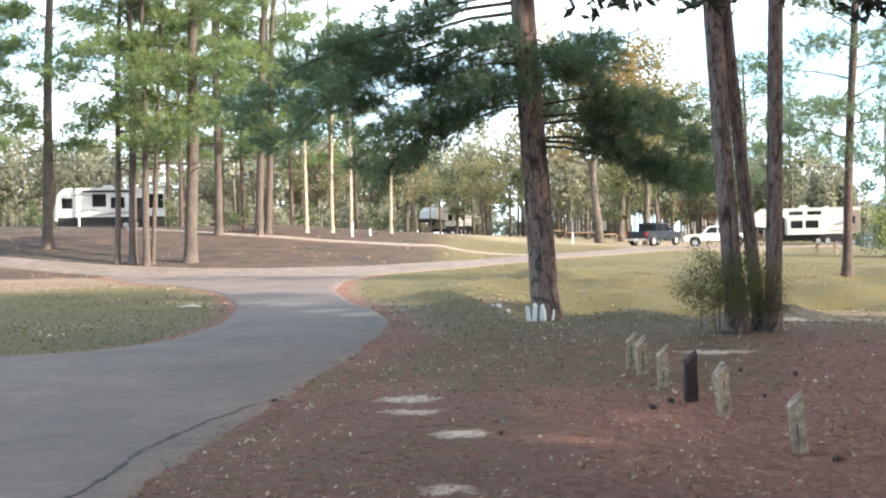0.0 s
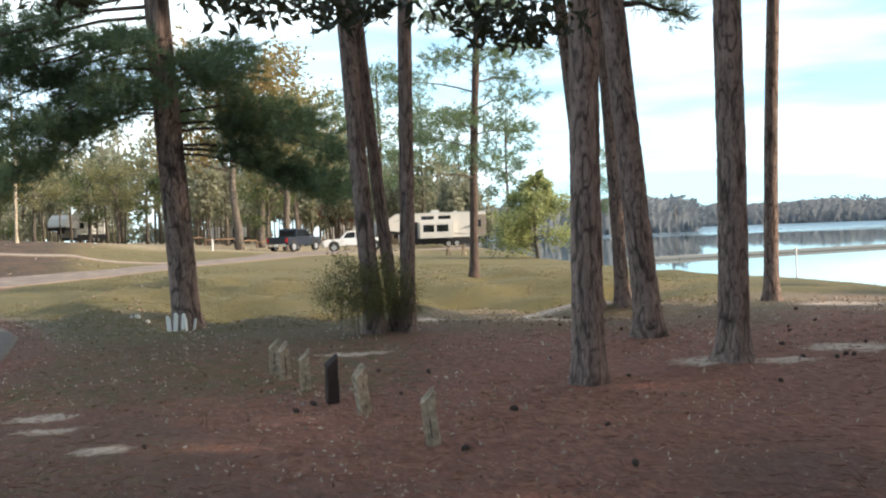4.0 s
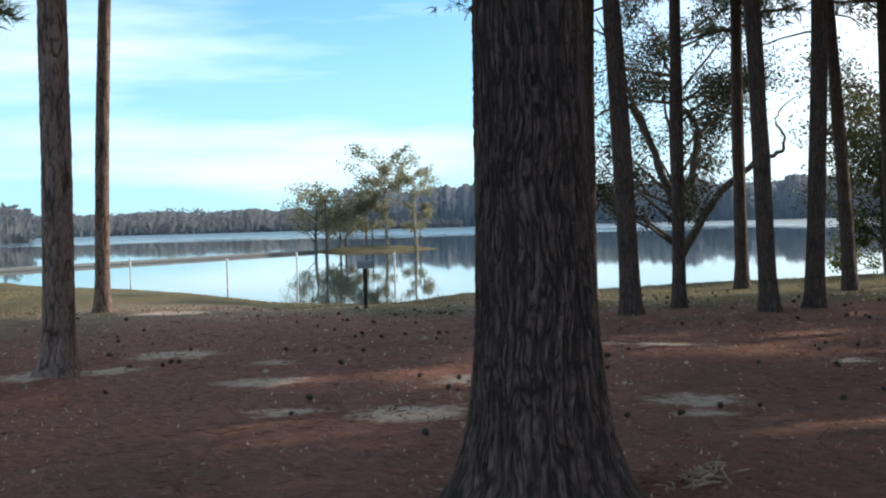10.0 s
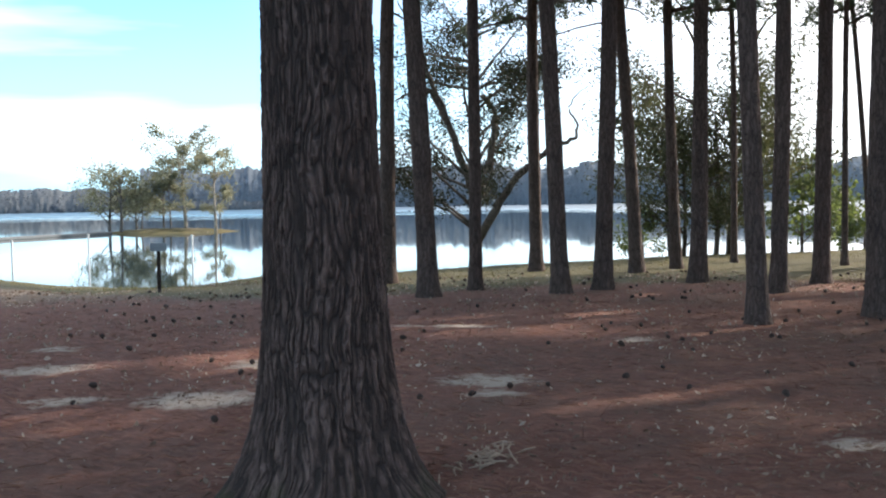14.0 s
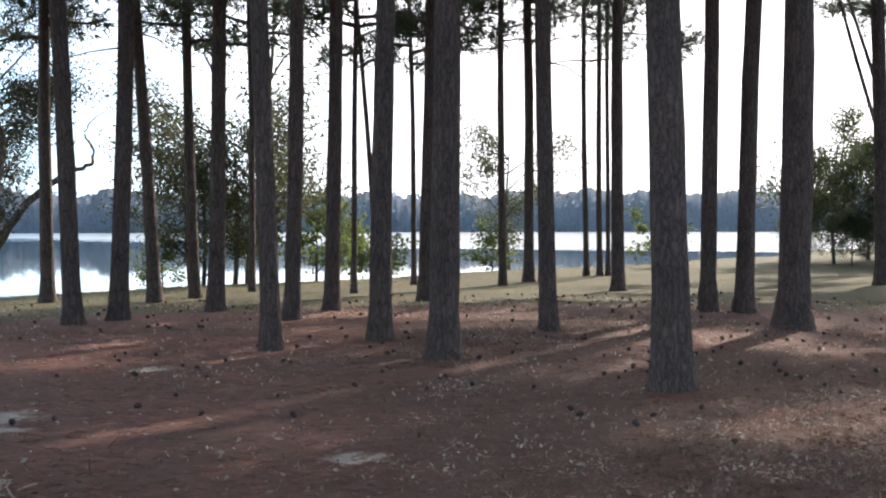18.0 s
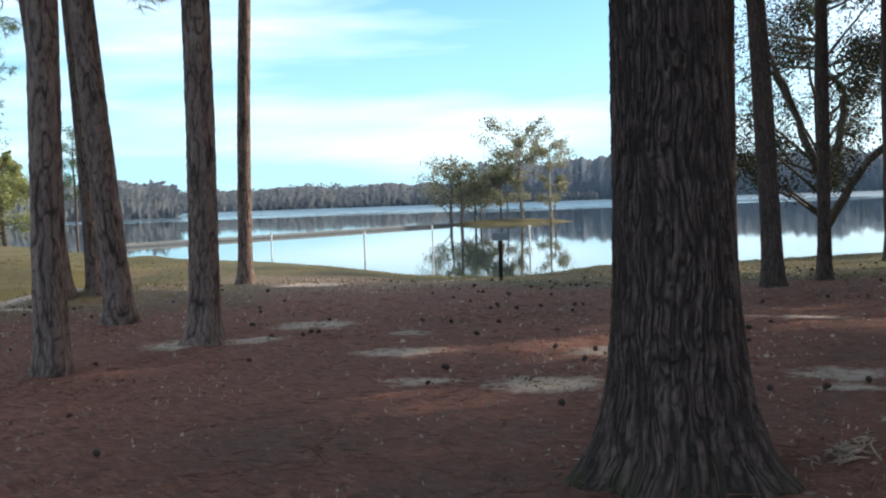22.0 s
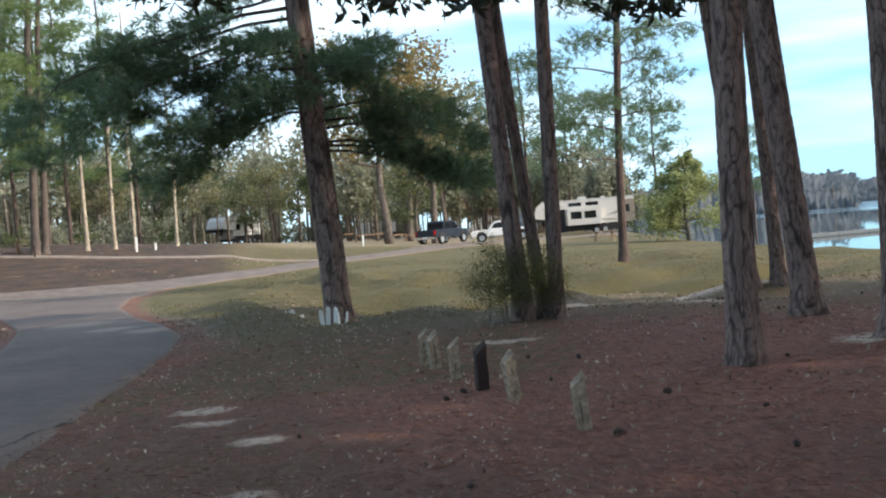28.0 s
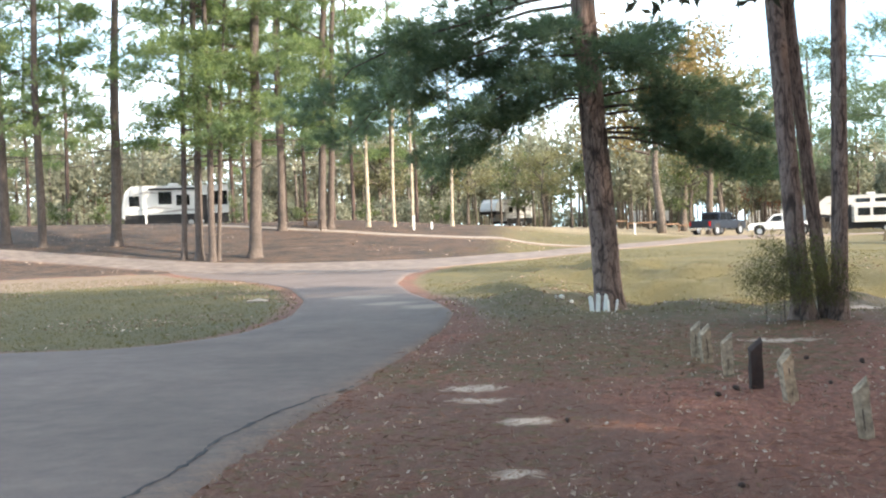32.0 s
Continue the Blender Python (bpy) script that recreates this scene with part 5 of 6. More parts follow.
NAVY = plain("navy_car_paint", (0.004, 0.006, 0.014), 0.35)
CAR_WHITE = plain("white_car_paint", (0.8, 0.8, 0.8), 0.25, vary=0.03)
CHROME = plain("chrome", (0.65, 0.65, 0.67), 0.15, 1.0)
RED_LAMP = plain("red_lamp", (0.35, 0.01, 0.01), 0.2)
GREY_WOOD = plain("weathered_wood", (0.33, 0.25, 0.175), 0.9, vary=0.6, scale=17, bump=0.8)
DARK_WOOD = plain("dark_wet_wood", (0.03, 0.016, 0.013), 0.8, vary=0.4, scale=14, bump=0.5)
BROWN_WOOD = plain("brown_stained_wood", (0.16, 0.1, 0.065), 0.85, vary=0.25, scale=10, bump=0.3)


def profile(pts, y0, y1, bevel=0.0):
    """A solid of one outline in x and z, drawn out along y."""
    bm = bmesh.new()
    face = bm.faces.new([bm.verts.new((x, y0, z)) for x, z in pts])
    out = bmesh.ops.extrude_face_region(bm, geom=[face])
    bmesh.ops.translate(bm, verts=[v for v in out["geom"] if isinstance(v, bmesh.types.BMVert)], vec=(0, y1 - y0, 0))
    bmesh.ops.recalc_face_normals(bm, faces=bm.faces)
    if bevel:
        bmesh.ops.bevel(bm, geom=list(bm.edges), offset=bevel, segments=2, affect="EDGES")
    return bm


def wheel(parent, x, y, r, w, rim_mat=None):
    side = pose(x, y, r, 90, 0, 0)
    bm = bmesh.new()
    for rr, hh in ((r, w * 0.7), (r * 0.94, w)):
        cyl(rr, hh, side, 20, bm=bm)
    t = part("tyre", bm, TYRE, parent)
    bm = bmesh.new()
    cyl(r * 0.62, w + 0.02, side, 14, bm=bm)
    cyl(r * 0.16, w + 0.05, side, 10, bm=bm)
    part("rim", bm, rim_mat or RIM, t)
    return t


def camper(m, L, H, wall, label, fifth=True, slide=True, windows=(), doors=(), trim=None, awning=False, trim2=None, dark_under=False):
    """A towed camper, its long side with the slide-out towards -y, its nose at -x."""
    t = thing("camper", m, label, "camper", "campers")
    f, z0, a = -L / 2, 0.75, L / 2
    nose = [(f + 0.15, 1.75), (f, 2.2), (f + 0.35, H - 0.45), (f + 1.0, H)] if fifth else [(f, z0 + 0.2), (f, 1.6), (f + 0.3, H - 0.5), (f + 0.8, H)]
    under = [(a, z0), (f + 2.3, z0), (f + 2.2, 1.7)] if fifth else [(a, z0), (f + 0.3, z0)]
    part("body", profile(under + nose + [(a - 0.1, H), (a, H - 0.15)], -1.22, 1.22, 0.04), wall, t)
    part("roof_edge", box(f + 0.9, a - 0.05, -1.25, 1.25, H - 0.04, H + 0.05, 0.02), trim or CAMPER_WHITE, t)
    # black box also stands in for the shade underneath the body
    part("under_band", box(f + (0.25 if dark_under else 2.4), a - 0.02, -1.235, 1.235, 0.3 if dark_under else 0.4, 1.2 if dark_under else 1.12, 0.02), CAMPER_DARK, t, "black lower band that also fills the shaded underside")
    if fifth:
        part("nose_band", profile([(f + 0.12, 1.66), (f + 0.0, 1.95), (f + 0.08, 2.08), (f + 2.2, 1.85), (f + 2.2, 1.62)], -1.235, 1.235, 0.02), CAMPER_DARK, t, "black band under the nose")
    part("rear_cap", box(a - 1.5, a + 0.02, -1.232, 1.232, 1.13, H - 0.3, 0.02), trim2 or wall, t)
    part("roof_unit", box(-0.6, 0.4, -0.4, 0.4, H + 0.03, H + 0.33, 0.1), CAMPER_WHITE, t, "white roof air conditioner")
    part("roof_vent", box(2.0, 2.5, -0.25, 0.25, H + 0.03, H + 0.2, 0.05), CAMPER_WHITE, t)
    for x in (1.3, 2.25):
        for y in (-1.1, 1.1):
            wheel(t, x, y * 1.03, 0.4, 0.26)
    for x in (f + 2.6, a - 0.5):
        part("jack", cyl(0.05, 0.8, pose(x, -0.9, 0.4), 8), RIM, t)
    if fifth:
        part("hitch", box(f + 0.8, f + 1.3, -0.3, 0.3, 1.2, 1.8, 0.05), CAMPER_DARK, t)
    y = -1.245
    if slide:
        s = part("slide_out", box(-1.9, 1.9, -2.0, -1.15, 1.05, H - 0.95, 0.03), wall, t)
        for x0, x1 in ((-1.5, -0.3), (0.0, 1.3)):
            part("window", box(x0, x1, -2.015, -1.98, 1.75, 2.55, 0.01), DARK_GLASS, s)
        part("slide_trim", box(-1.96, 1.96, -1.98, -1.93, H - 0.98, H - 0.9), trim or CAMPER_WHITE, s)
    for x0, x1, za, zb in windows:
        w = part("window_frame", box(x0 - 0.05, x1 + 0.05, y - 0.015, y + 0.02, za - 0.05, zb + 0.05, 0.01), CAMPER_DARK, t)
        part("pane", box(x0, x1, y - 0.03, y, za, zb, 0.005), DARK_GLASS, w)
    for x0, x1 in doors:
        d = part("door", box(x0, x1, y - 0.02, y + 0.02, 0.8, 2.9, 0.01), CAMPER_DARK, t)
        part("step", box(x0, x1, y - 0.5, y - 0.1, 0.35, 0.42), CAMPER_DARK, d)
    for k, (x0, x1, zz, tk) in enumerate(((f + 1.2, f + 4.6, 1.55, 0.2), (f + 2.6, a - 1.0, 1.25, 0.24), (f + 0.9, f + 3.4, H - 0.8, 0.2), (a - 3.2, a - 0.6, 1.9, 0.3))):
        part("stripe", profile([(x0, zz), ((x0 + x1) / 2, zz + 0.2), (x1, zz + 0.12), ((x0 + x1) / 2, zz + 0.2 + tk)], y - 0.012, y), SWOOSH, t)
    if awning:
        part("awning", cyl(0.09, L * 0.5, pose(0, -1.32, H - 0.25, 0, 90, 0), 10), CAMPER_DARK, t)
    part("tail_lamp", box(a - 0.01, a + 0.03, -1.1, -0.95, 1.0, 1.3), RED_LAMP, t)
    return t


def facing(a, d, turn=0.0, dz=0.0):
    """Stands a thing at a bearing and distance with its -y side towards the view point, turned by some degrees."""
    return polar(a, d, dz, -a + turn)


camper(facing(-16.2, 108, 4), 9.6, 3.75, CAMPER_WHITE, "white camper with black windows and a black lower band", False, False,
       ((-4.1, -3.3, 2.0, 2.85), (-1.5, -0.4, 2.15, 3.2), (0.1, 1.2, 2.0, 2.9), (3.3, 4.0, 2.0, 3.2), (4.25, 4.65, 2.0, 3.2)), ((1.75, 2.85),), awning=True, dark_under=True)
camper(facing(0.4, 146, 56), 9.0, 3.5, CAMPER_WHITE, "white travel trailer with a rounded dark nose", True, False, ((1.5, 2.3, 1.9, 2.5), (-1.5, -0.7, 1.9, 2.5)), ((0.2, 0.9),), CAMPER_WHITE)
camper(facing(17.9, 128, 3), 11.2, 3.85, CAMPER_TAN, "tan fifth-wheel camper with an open slide-out", True, True,
       ((-1.6, -0.3, 3.2, 3.5), (0.3, 1.6, 3.2, 3.5), (4.1, 5.0, 2.2, 2.9)), ((-2.9, -2.1),), CAMPER_WHITE, trim2=CAMPER_BROWN)
camper(facing(7.4, 215, 10), 7.5, 3.1, CAMPER_WHITE, "small white camper parked far off", False, False, ((-1, 0.2, 1.8, 2.3),), ((1, 1.7),))
camper(facing(13.2, 230, -10), 7.5, 3.1, CAMPER_WHITE, "small white camper parked far off", False, False, ((-1, 0.2, 1.8, 2.3),), ((1, 1.7),))


def pickup(m, paint, label):
    """A crew-cab pickup, its nose at +x."""
    t = thing("pickup_truck", m, label, "pickup truck", "pickups")
    part("body", profile([(-2.9, 0.55), (2.85, 0.5), (2.9, 0.95), (2.75, 1.12), (1.35, 1.2), (-2.85, 1.2), (-2.9, 1.1)], -0.97, 0.97, 0.05), paint, t)
    cab = part("cab", profile([(1.4, 1.15), (0.75, 1.82), (0.5, 1.9), (-0.95, 1.9), (-1.2, 1.8), (-1.3, 1.15)], -0.82, 0.82, 0.06), paint, t)
    for y in (-0.835, 0.835):
        a, b = min(y, y * 0.985), max(y, y * 0.985)
        part("side_window", profile([(1.05, 1.25), (0.62, 1.74), (-0.05, 1.78), (-0.05, 1.25)], a, b), DARK_GLASS, cab)
        part("side_window", profile([(-0.15, 1.25), (-0.15, 1.78), (-0.95, 1.78), (-1.1, 1.25)], a, b), DARK_GLASS, cab)
    part("rear_window", box(-1.32, -1.24, -0.66, 0.66, 1.28, 1.72, 0.02), DARK_GLASS, cab)
    part("windscreen", profile([(1.42, 1.2), (0.8, 1.82), (0.78, 1.8), (1.38, 1.18)], -0.7, 0.7), DARK_GLASS, cab)
    part("cargo_bed", box(-2.78, -1.35, -0.8, 0.8, 1.1, 1.215), CAMPER_DARK, t)
    part("tailgate", box(-2.94, -2.88, -0.78, 0.78, 0.7, 1.18, 0.02), paint, t)
    part("rear_bumper", box(-3.05, -2.85, -0.9, 0.9, 0.45, 0.65, 0.04), CHROME, t)
    part("number_plate", box(-3.065, -3.05, -0.16, 0.16, 0.48, 0.62), CAR_WHITE, t)
    part("front_bumper", box(2.8, 3.0, -0.9, 0.9, 0.42, 0.68, 0.05), CHROME, t)
    part("grille", box(2.86, 2.93, -0.6, 0.6, 0.7, 1.02, 0.02), CAMPER_DARK, t)
    for y in (-0.85, 0.85):
        part("tail_light", box(-2.95, -2.84, y - 0.09, y + 0.09, 0.78, 1.15, 0.01), RED_LAMP, t)
        part("headlight", box(2.78, 2.92, y - 0.1, y + 0.1, 0.78, 1.0, 0.02), CAR_WHITE, t)
        part("mirror", box(0.95, 1.1, y * 1.13 - 0.09, y * 1.13 + 0.09, 1.25, 1.45, 0.03), paint, t)
        part("handle", box(-0.1, 0.08, y * 1.145 - 0.01, y * 1.145 + 0.01, 1.02, 1.06), CHROME, t)
    for x in (-1.85, 1.9):
        for y in (-0.86, 0.86):
            wheel(t, x, y, 0.4, 0.26)
            part("wheel_arch", cyl(0.5, 0.06, pose(x, y * 1.115, 0.5, 90), 18), CAMPER_DARK, t)
    return t


pickup(facing(13.75, 106, 180), CAR_WHITE, "white crew-cab pickup parked beside a camper")
pickup(polar(10.75, 95, 0.05, 90 - 40), NAVY, "dark blue pickup on the camp road")


def picnic_table(m, mat, label):
    t = thing("picnic_table", m, label, "picnic table", "picnic tables")
    for k in range(4):
        part("tabletop_board", box(-0.9, 0.9, -0.36 + k * 0.18, -0.2 + k * 0.18, 0.72, 0.76, 0.006), mat, t)
    for y in (-0.75, 0.5):
        part("bench_board", box(-0.9, 0.9, y, y + 0.25, 0.42, 0.46, 0.006), mat, t)
    for x in (-0.6, 0.6):
        part("cross_beam", box(x - 0.03, x + 0.03, -0.7, 0.7, 0.37, 0.42), mat, t)
        for s in (-1, 1):
            part("leg", profile([(-0.05, 0), (0.05, 0), (0.05, 0.72), (-0.05, 0.72)], -0.04, 0.04), mat, t).matrix_local = pose(x, s * 0.42, 0, s * 25, 0, 0)
    return t


picnic_table(facing(18.85, 82, 20), GREY_WOOD, "weathered grey picnic table on the grass")
picnic_table(facing(-9.4, 74, 10), BROWN_WOOD, "brown picnic table on the leafy bank")
picnic_table(facing(5.2, 104, 5), BROWN_WOOD, "brown picnic table beside the camp road")


def rail_fence(points, label):
    t = thing("rail_fence", at(*points[0]), label, "fence")
    ox, oy = points[0]
    oz = float(height(ox, oy))
    for (x0, y0), (x1, y1) in zip(points, points[1:]):
        n = max(1, round(math.hypot(x1 - x0, y1 - y0) / 2.4))
        line = [(x0 + (x1 - x0) * i / n, y0 + (y1 - y0) * i / n) for i in range(n + 1)]
        for x, y in line:
            part("post", box(-0.07, 0.07, -0.07, 0.07, -0.1, 0.75, 0.015), BROWN_WOOD, t).location = (x - ox, y - oy, float(height(x, y)) - oz)
        for (xa, ya), (xb, yb) in zip(line, line[1:]):
            L = math.hypot(xb - xa, yb - ya)
            ob = part("rail", box(0, L, -0.03, 0.03, 0.55, 0.7, 0.01), BROWN_WOOD, t)
            ob.location, ob.rotation_euler[2] = (xa - ox, ya - oy, float(height(xa, ya)) - oz), math.atan2(yb - ya, xb - xa)


def spot(a, d):
    return d * math.sin(radians(a)), d * math.cos(radians(a))


rail_fence([spot(4.9, 108), spot(7.8, 110), spot(9.9, 114)], "low brown wooden rail fence along the camp road")


def marker(a, d, h, w, label, mat=None, cap=True):
    t = thing("marker_post", facing(a, d), label, "post", "white marker posts")
    part("shaft", box(-w / 2, w / 2, -w / 2, w / 2, -0.1, h, 0.01), mat or WHITE_PAINT, t)
    if cap:
        part("cap", box(-w * 0.7, w * 0.7, -w * 0.7, w * 0.7, h, h + 0.05, 0.01), mat or WHITE_PAINT, t)


for a, d, h in ((-4.4, 72, 0.85), (-3.5, 73, 0.4), (6.7, 86, 0.8), (16.55, 66, 0.9), (-17.6, 96, 1.6)):
    marker(a, d, h, 0.13, "short white painted utility post")
marker(-9.1, 70.5, 0.7, 0.1, "short dark wooden post", DARK_WOOD)


# ---- old wooden posts beside the drive ----
def stump_post(x, y, h, w, rz, lx, ly, mat, label, slant=1):
    """A sawn timber post with a slanted, split top."""
    t = thing("wooden_post", tilt(x, y, lx, ly, rz), label, "post", "old wooden posts")
    rng = np.random.default_rng(int(x * 100 + y * 10))
    n = 9
    bm = bmesh.new()
    rings = []
    for i in range(n):
        z = -0.15 + (h + 0.15) * i / (n - 1)
        ring = []
        for k, (sx, sy) in enumerate(((-1, -1), (0, -1.05), (1, -1), (1.04, 0), (1, 1), (0, 1.05), (-1, 1), (-1.04, 0))):
            zz = z + (slant * sx * w * 0.42 - w * 0.3 * (sy < 0) if i == n - 1 else 0)
            ring.append(bm.verts.new((sx * w / 2 + rng.normal(0, 0.004), sy * w * 0.4 + rng.normal(0, 0.004), zz)))
        rings.append(ring)
    for a, b in zip(rings, rings[1:]):
        for k in range(8):
            bm.faces.new((a[k], a[(k + 1) % 8], b[(k + 1) % 8], b[k]))
    bm.faces.new(rings[-1])
    part("timber", bm, mat, t)
    part("split", profile([(-0.003, h * 0.12), (0.003, h * 0.15), (0.006, h * 0.74), (-0.004, h * 0.7)], -w * 0.43, -w * 0.38), DARK_WOOD, t, "dark drying crack")
    return t


stump_post(2.21, 13.65, 0.4, 0.115, -10, -0.02, 0, GREY_WOOD, "weathered grey timber post, top cut aslant")
stump_post(2.25, 13.18, 0.4, 0.115, 12, -0.06, 0, GREY_WOOD, "weathered grey timber post, top cut aslant")
stump_post(2.28, 12.12, 0.4, 0.115, -6, -0.03, 0, GREY_WOOD, "weathered grey timber post with a split face")
stump_post(2.33, 11.04, 0.44, 0.115, 4, 0.0, 0, DARK_WOOD, "dark wet-looking timber post with a notched top")
stump_post(2.44, 10.16, 0.42, 0.11, 15, -0.12, 0, GREY_WOOD, "leaning grey timber post with a hollow side")
stump_post(2.52, 8.35, 0.4, 0.11, -20, -0.1, 0, GREY_WOOD, "leaning grey timber post, dark at its slanted top")


# white pickets at the big pine's foot
for i, (x, y, h, lean) in enumerate([(1.59, 21.25, 0.31, -0.1), (1.68, 21.1, 0.35, 0.06), (1.8, 21.0, 0.33, 0.1), (1.86, 20.95, 0.26, -0.07), (1.98, 20.75, 0.22, 0.16)]):
    t = thing("white_stake", tilt(x, y, lean, 0, i * 17), "short chipped white stake at the pine's foot", "stake", "white stakes")
    part("picket", profile([(-0.04, -0.1), (0.04, -0.1), (0.04, h - 0.05), (0.0, h), (-0.04, h - 0.03)], -0.015, 0.015, 0.004), WHITE_PAINT, t)
for x, y, r in ((1.14, 23.4, 0.06), (1.32, 23.1, 0.045), (1.0, 23.0, 0.035)):
    t = thing("white_stone", at(x, y, 0, x * 300), "small white painted stone in the grass", "stone", "white stones")
    bm = bmesh.new()
    bmesh.ops.create_icosphere(bm, subdivisions=2, radius=r, matrix=Matrix.Diagonal((1.2, 0.8, 0.9, 1)) @ Matrix.Translation((0, 0, r * 0.5)))
    for v in bm.verts:
        v.co += Vector((0.008 * math.sin(v.co.y * 90 + x * 9), 0.008 * math.sin(v.co.z * 80), 0.006 * math.sin(v.co.x * 70)))
    part("stone", bm, WHITE_PAINT, t)
t = thing("pale_stone", at(-6.2, 28.0, 0, 20), "flat pale stone lying in the grass", "stone")
bm = bmesh.new()
bmesh.ops.create_icosphere(bm, subdivisions=2, radius=0.2, matrix=Matrix.Diagonal((1.5, 0.7, 0.35, 1)))
for v in bm.verts:
    v.co += Vector((0.02 * math.sin(v.co.y * 31), 0.02 * math.sin(v.co.x * 27), 0.012 * math.sin(v.co.x * 19 + 1)))
part("stone", bm, plain("pale_stone", (0.34, 0.29, 0.24), 0.9, vary=0.2, scale=12, bump=0.3), t)


# ---- at the water ----
BOARD_GREY = plain("board_grey_paint", (0.3, 0.33, 0.35), 0.6)
t = thing("sign_post", facing(47.0, 23.0), "dark wooden post with a small grey board", "sign")
part("shaft", box(-0.035, 0.035, -0.035, 0.035, -0.2, 0.92, 0.008), DARK_WOOD, t)
part("board", box(-0.16, 0.16, -0.06, -0.036, 0.8, 0.96, 0.008), BOARD_GREY, t, "plain pale grey sign board")

for i, (a, d) in enumerate([(35.5, 53.0), (40.15, 47.5), (43.6, 55.0), (48.5, 49.6)]):
    x, y = spot(a, d)
    t = thing("swim_marker", pose(x, y, WATER_Z - 1.1), "slim white pole standing in the lake", "pole", "swim area poles")
    part("pole", cyl(0.042, 2.35, pose(0, 0, 1.17), 10), WHITE_PAINT, t)
    part("collar", cyl(0.055, 0.08, pose(0, 0, 2.3), 10), WHITE_PAINT, t)

# floating walkway from the shore towards the islet
(xa, ya), (xb, yb) = spot(27.0, 76), spot(44.6, 107)
t = thing("floating_boom", pose(xa, ya, WATER_Z, 0, 0, math.degrees(math.atan2(yb - ya, xb - xa))), "long grey floating boom across the swimming bay", "boom")
BL = math.hypot(xb - xa, yb - ya)
BOOM_GREY = plain("boom_grey", (0.07, 0.085, 0.095), 0.7)
BOOM_TOP = plain("boom_top", (0.22, 0.23, 0.23), 0.7)
for i in range(16):
    x0, x1 = BL * i / 16 + 0.012, BL * (i + 1) / 16 - 0.012
    f = part("float", cyl(0.17, x1 - x0, pose((x0 + x1) / 2, 0, 0.06, 0, 90, 0), 12), BOOM_GREY, t)
    part("deck_strip", box(x0, x1, -0.1, 0.1, 0.21, 0.25, 0.01), BOOM_TOP, f)


def islet():
    a, d = np.linspace(0, 2 * np.pi, 40, endpoint=False), np.linspace(0, 1, 7)
    rng = np.random.default_rng(8)
    cx, cy = spot(47.3, 108)
    ax = radians(47.3)
    verts = [(0, 0, 0.42)]
    for k in d[1:]:
        for t in a:
            w = 1 + 0.12 * math.sin(3 * t) + 0.06 * rng.normal()
            u, v = 7.2 * k * w * math.cos(t), 4.0 * k * w * math.sin(t)
            verts.append((u * math.cos(ax) + v * math.sin(ax), -u * math.sin(ax) + v * math.cos(ax), 0.42 - 0.75 * k ** 2.5 + 0.02 * rng.normal()))
    n = 40
    faces = [[0, 1 + (i + 1) % n, 1 + i] for i in range(n)]
    faces += [[1 + q * n + i, 1 + q * n + (i + 1) % n, 1 + (q + 1) * n + (i + 1) % n, 1 + (q + 1) * n + i] for q in range(5) for i in range(n)]
    me = mesh_of("islet", np.array(verts), faces, GROUND)
    me.attributes.new("grass", "FLOAT", "POINT").data.foreach_set("value", np.full(len(verts), 0.85, np.float32))
    me.attributes.new("straw", "FLOAT", "POINT").data.foreach_set("value", np.zeros(len(verts), np.float32))
    ob = new("islet", me)
    ob.location = (cx, cy, WATER_Z)
    return tagged(ob, "low grassy islet in the lake", "islet", kind="structure")


islet()
LEAF_OLIVE = foliage("olive_cypress_leaves", (0.2, 0.205, 0.14), (0.4, 0.385, 0.27), 0.55, glow=(1.15, 1.1, 0.95))
ISLE = [broadleaf(70, 6.4, 0.13, 2.3, 0.1, 2400, 0.11, LEAF_OLIVE, GREY_BARK, 14), broadleaf(71, 9.6, 0.15, 2.7, 0.38, 4200, 0.12, LEAF_OLIVE, PALE_BARK, 12),
        broadleaf(72, 8.6, 0.14, 2.3, 0.42, 2100, 0.11, LEAF_OLIVE, PALE_BARK, 11), broadleaf(73, 4.8, 0.08, 1.6, 0.2, 1700, 0.11, LEAF_OLIVE, GREY_BARK, 9)]
for a, d, k, sc, r in ((45.1, 107, 0, 1.05, 0), (46.1, 109, 3, 0.85, 40), (47.1, 108, 3, 1.15, 80), (47.4, 107, 3, 1.0, 200), (48.1, 108, 1, 0.96, 10), (49.6, 107, 2, 0.95, 60), (49.8, 109, 3, 0.9, 150), (44.6, 109, 0, 0.95, 90), (45.8, 108, 0, 0.8, 200)):
    x, y = spot(a, d)
    plant("islet_tree", ISLE[k], pose(x, y, WATER_Z + 0.15, 0, 0, r), "thin olive-leaved tree with pale stems on the islet", "tree", "islet trees", sc)

# far shore: a lone pole, a boat house, pale docks
x, y = spot(29.9, 300)
t = thing("lake_pole", pose(x, y, WATER_Z - 1), "lone dead tree stem standing in the lake", "pole")
part("stem", mesh_of("stem", *tube([(0, 0, 0), (0.1, 0, 4), (-0.05, 0, 8)], (0.25, 0.2, 0.1), 8), GREY_BARK), None, t)
t = thing("boat_house", pose(*spot(28.2, 330), WATER_Z, 0, 0, -28), "small pale boat house on the far bank", "building")
part("wall", box(-2.5, 2.5, -2, 2, 0, 2.6, 0.03), WHITE_PAINT, t)
part("roof", profile([(-2.9, 2.55), (0, 3.9), (2.9, 2.55)], -2.3, 2.3), CAMPER_DARK, t)
part("door", box(-0.9, 0.9, -2.04, -1.98, 0.1, 2.2), CAMPER_DARK, t)

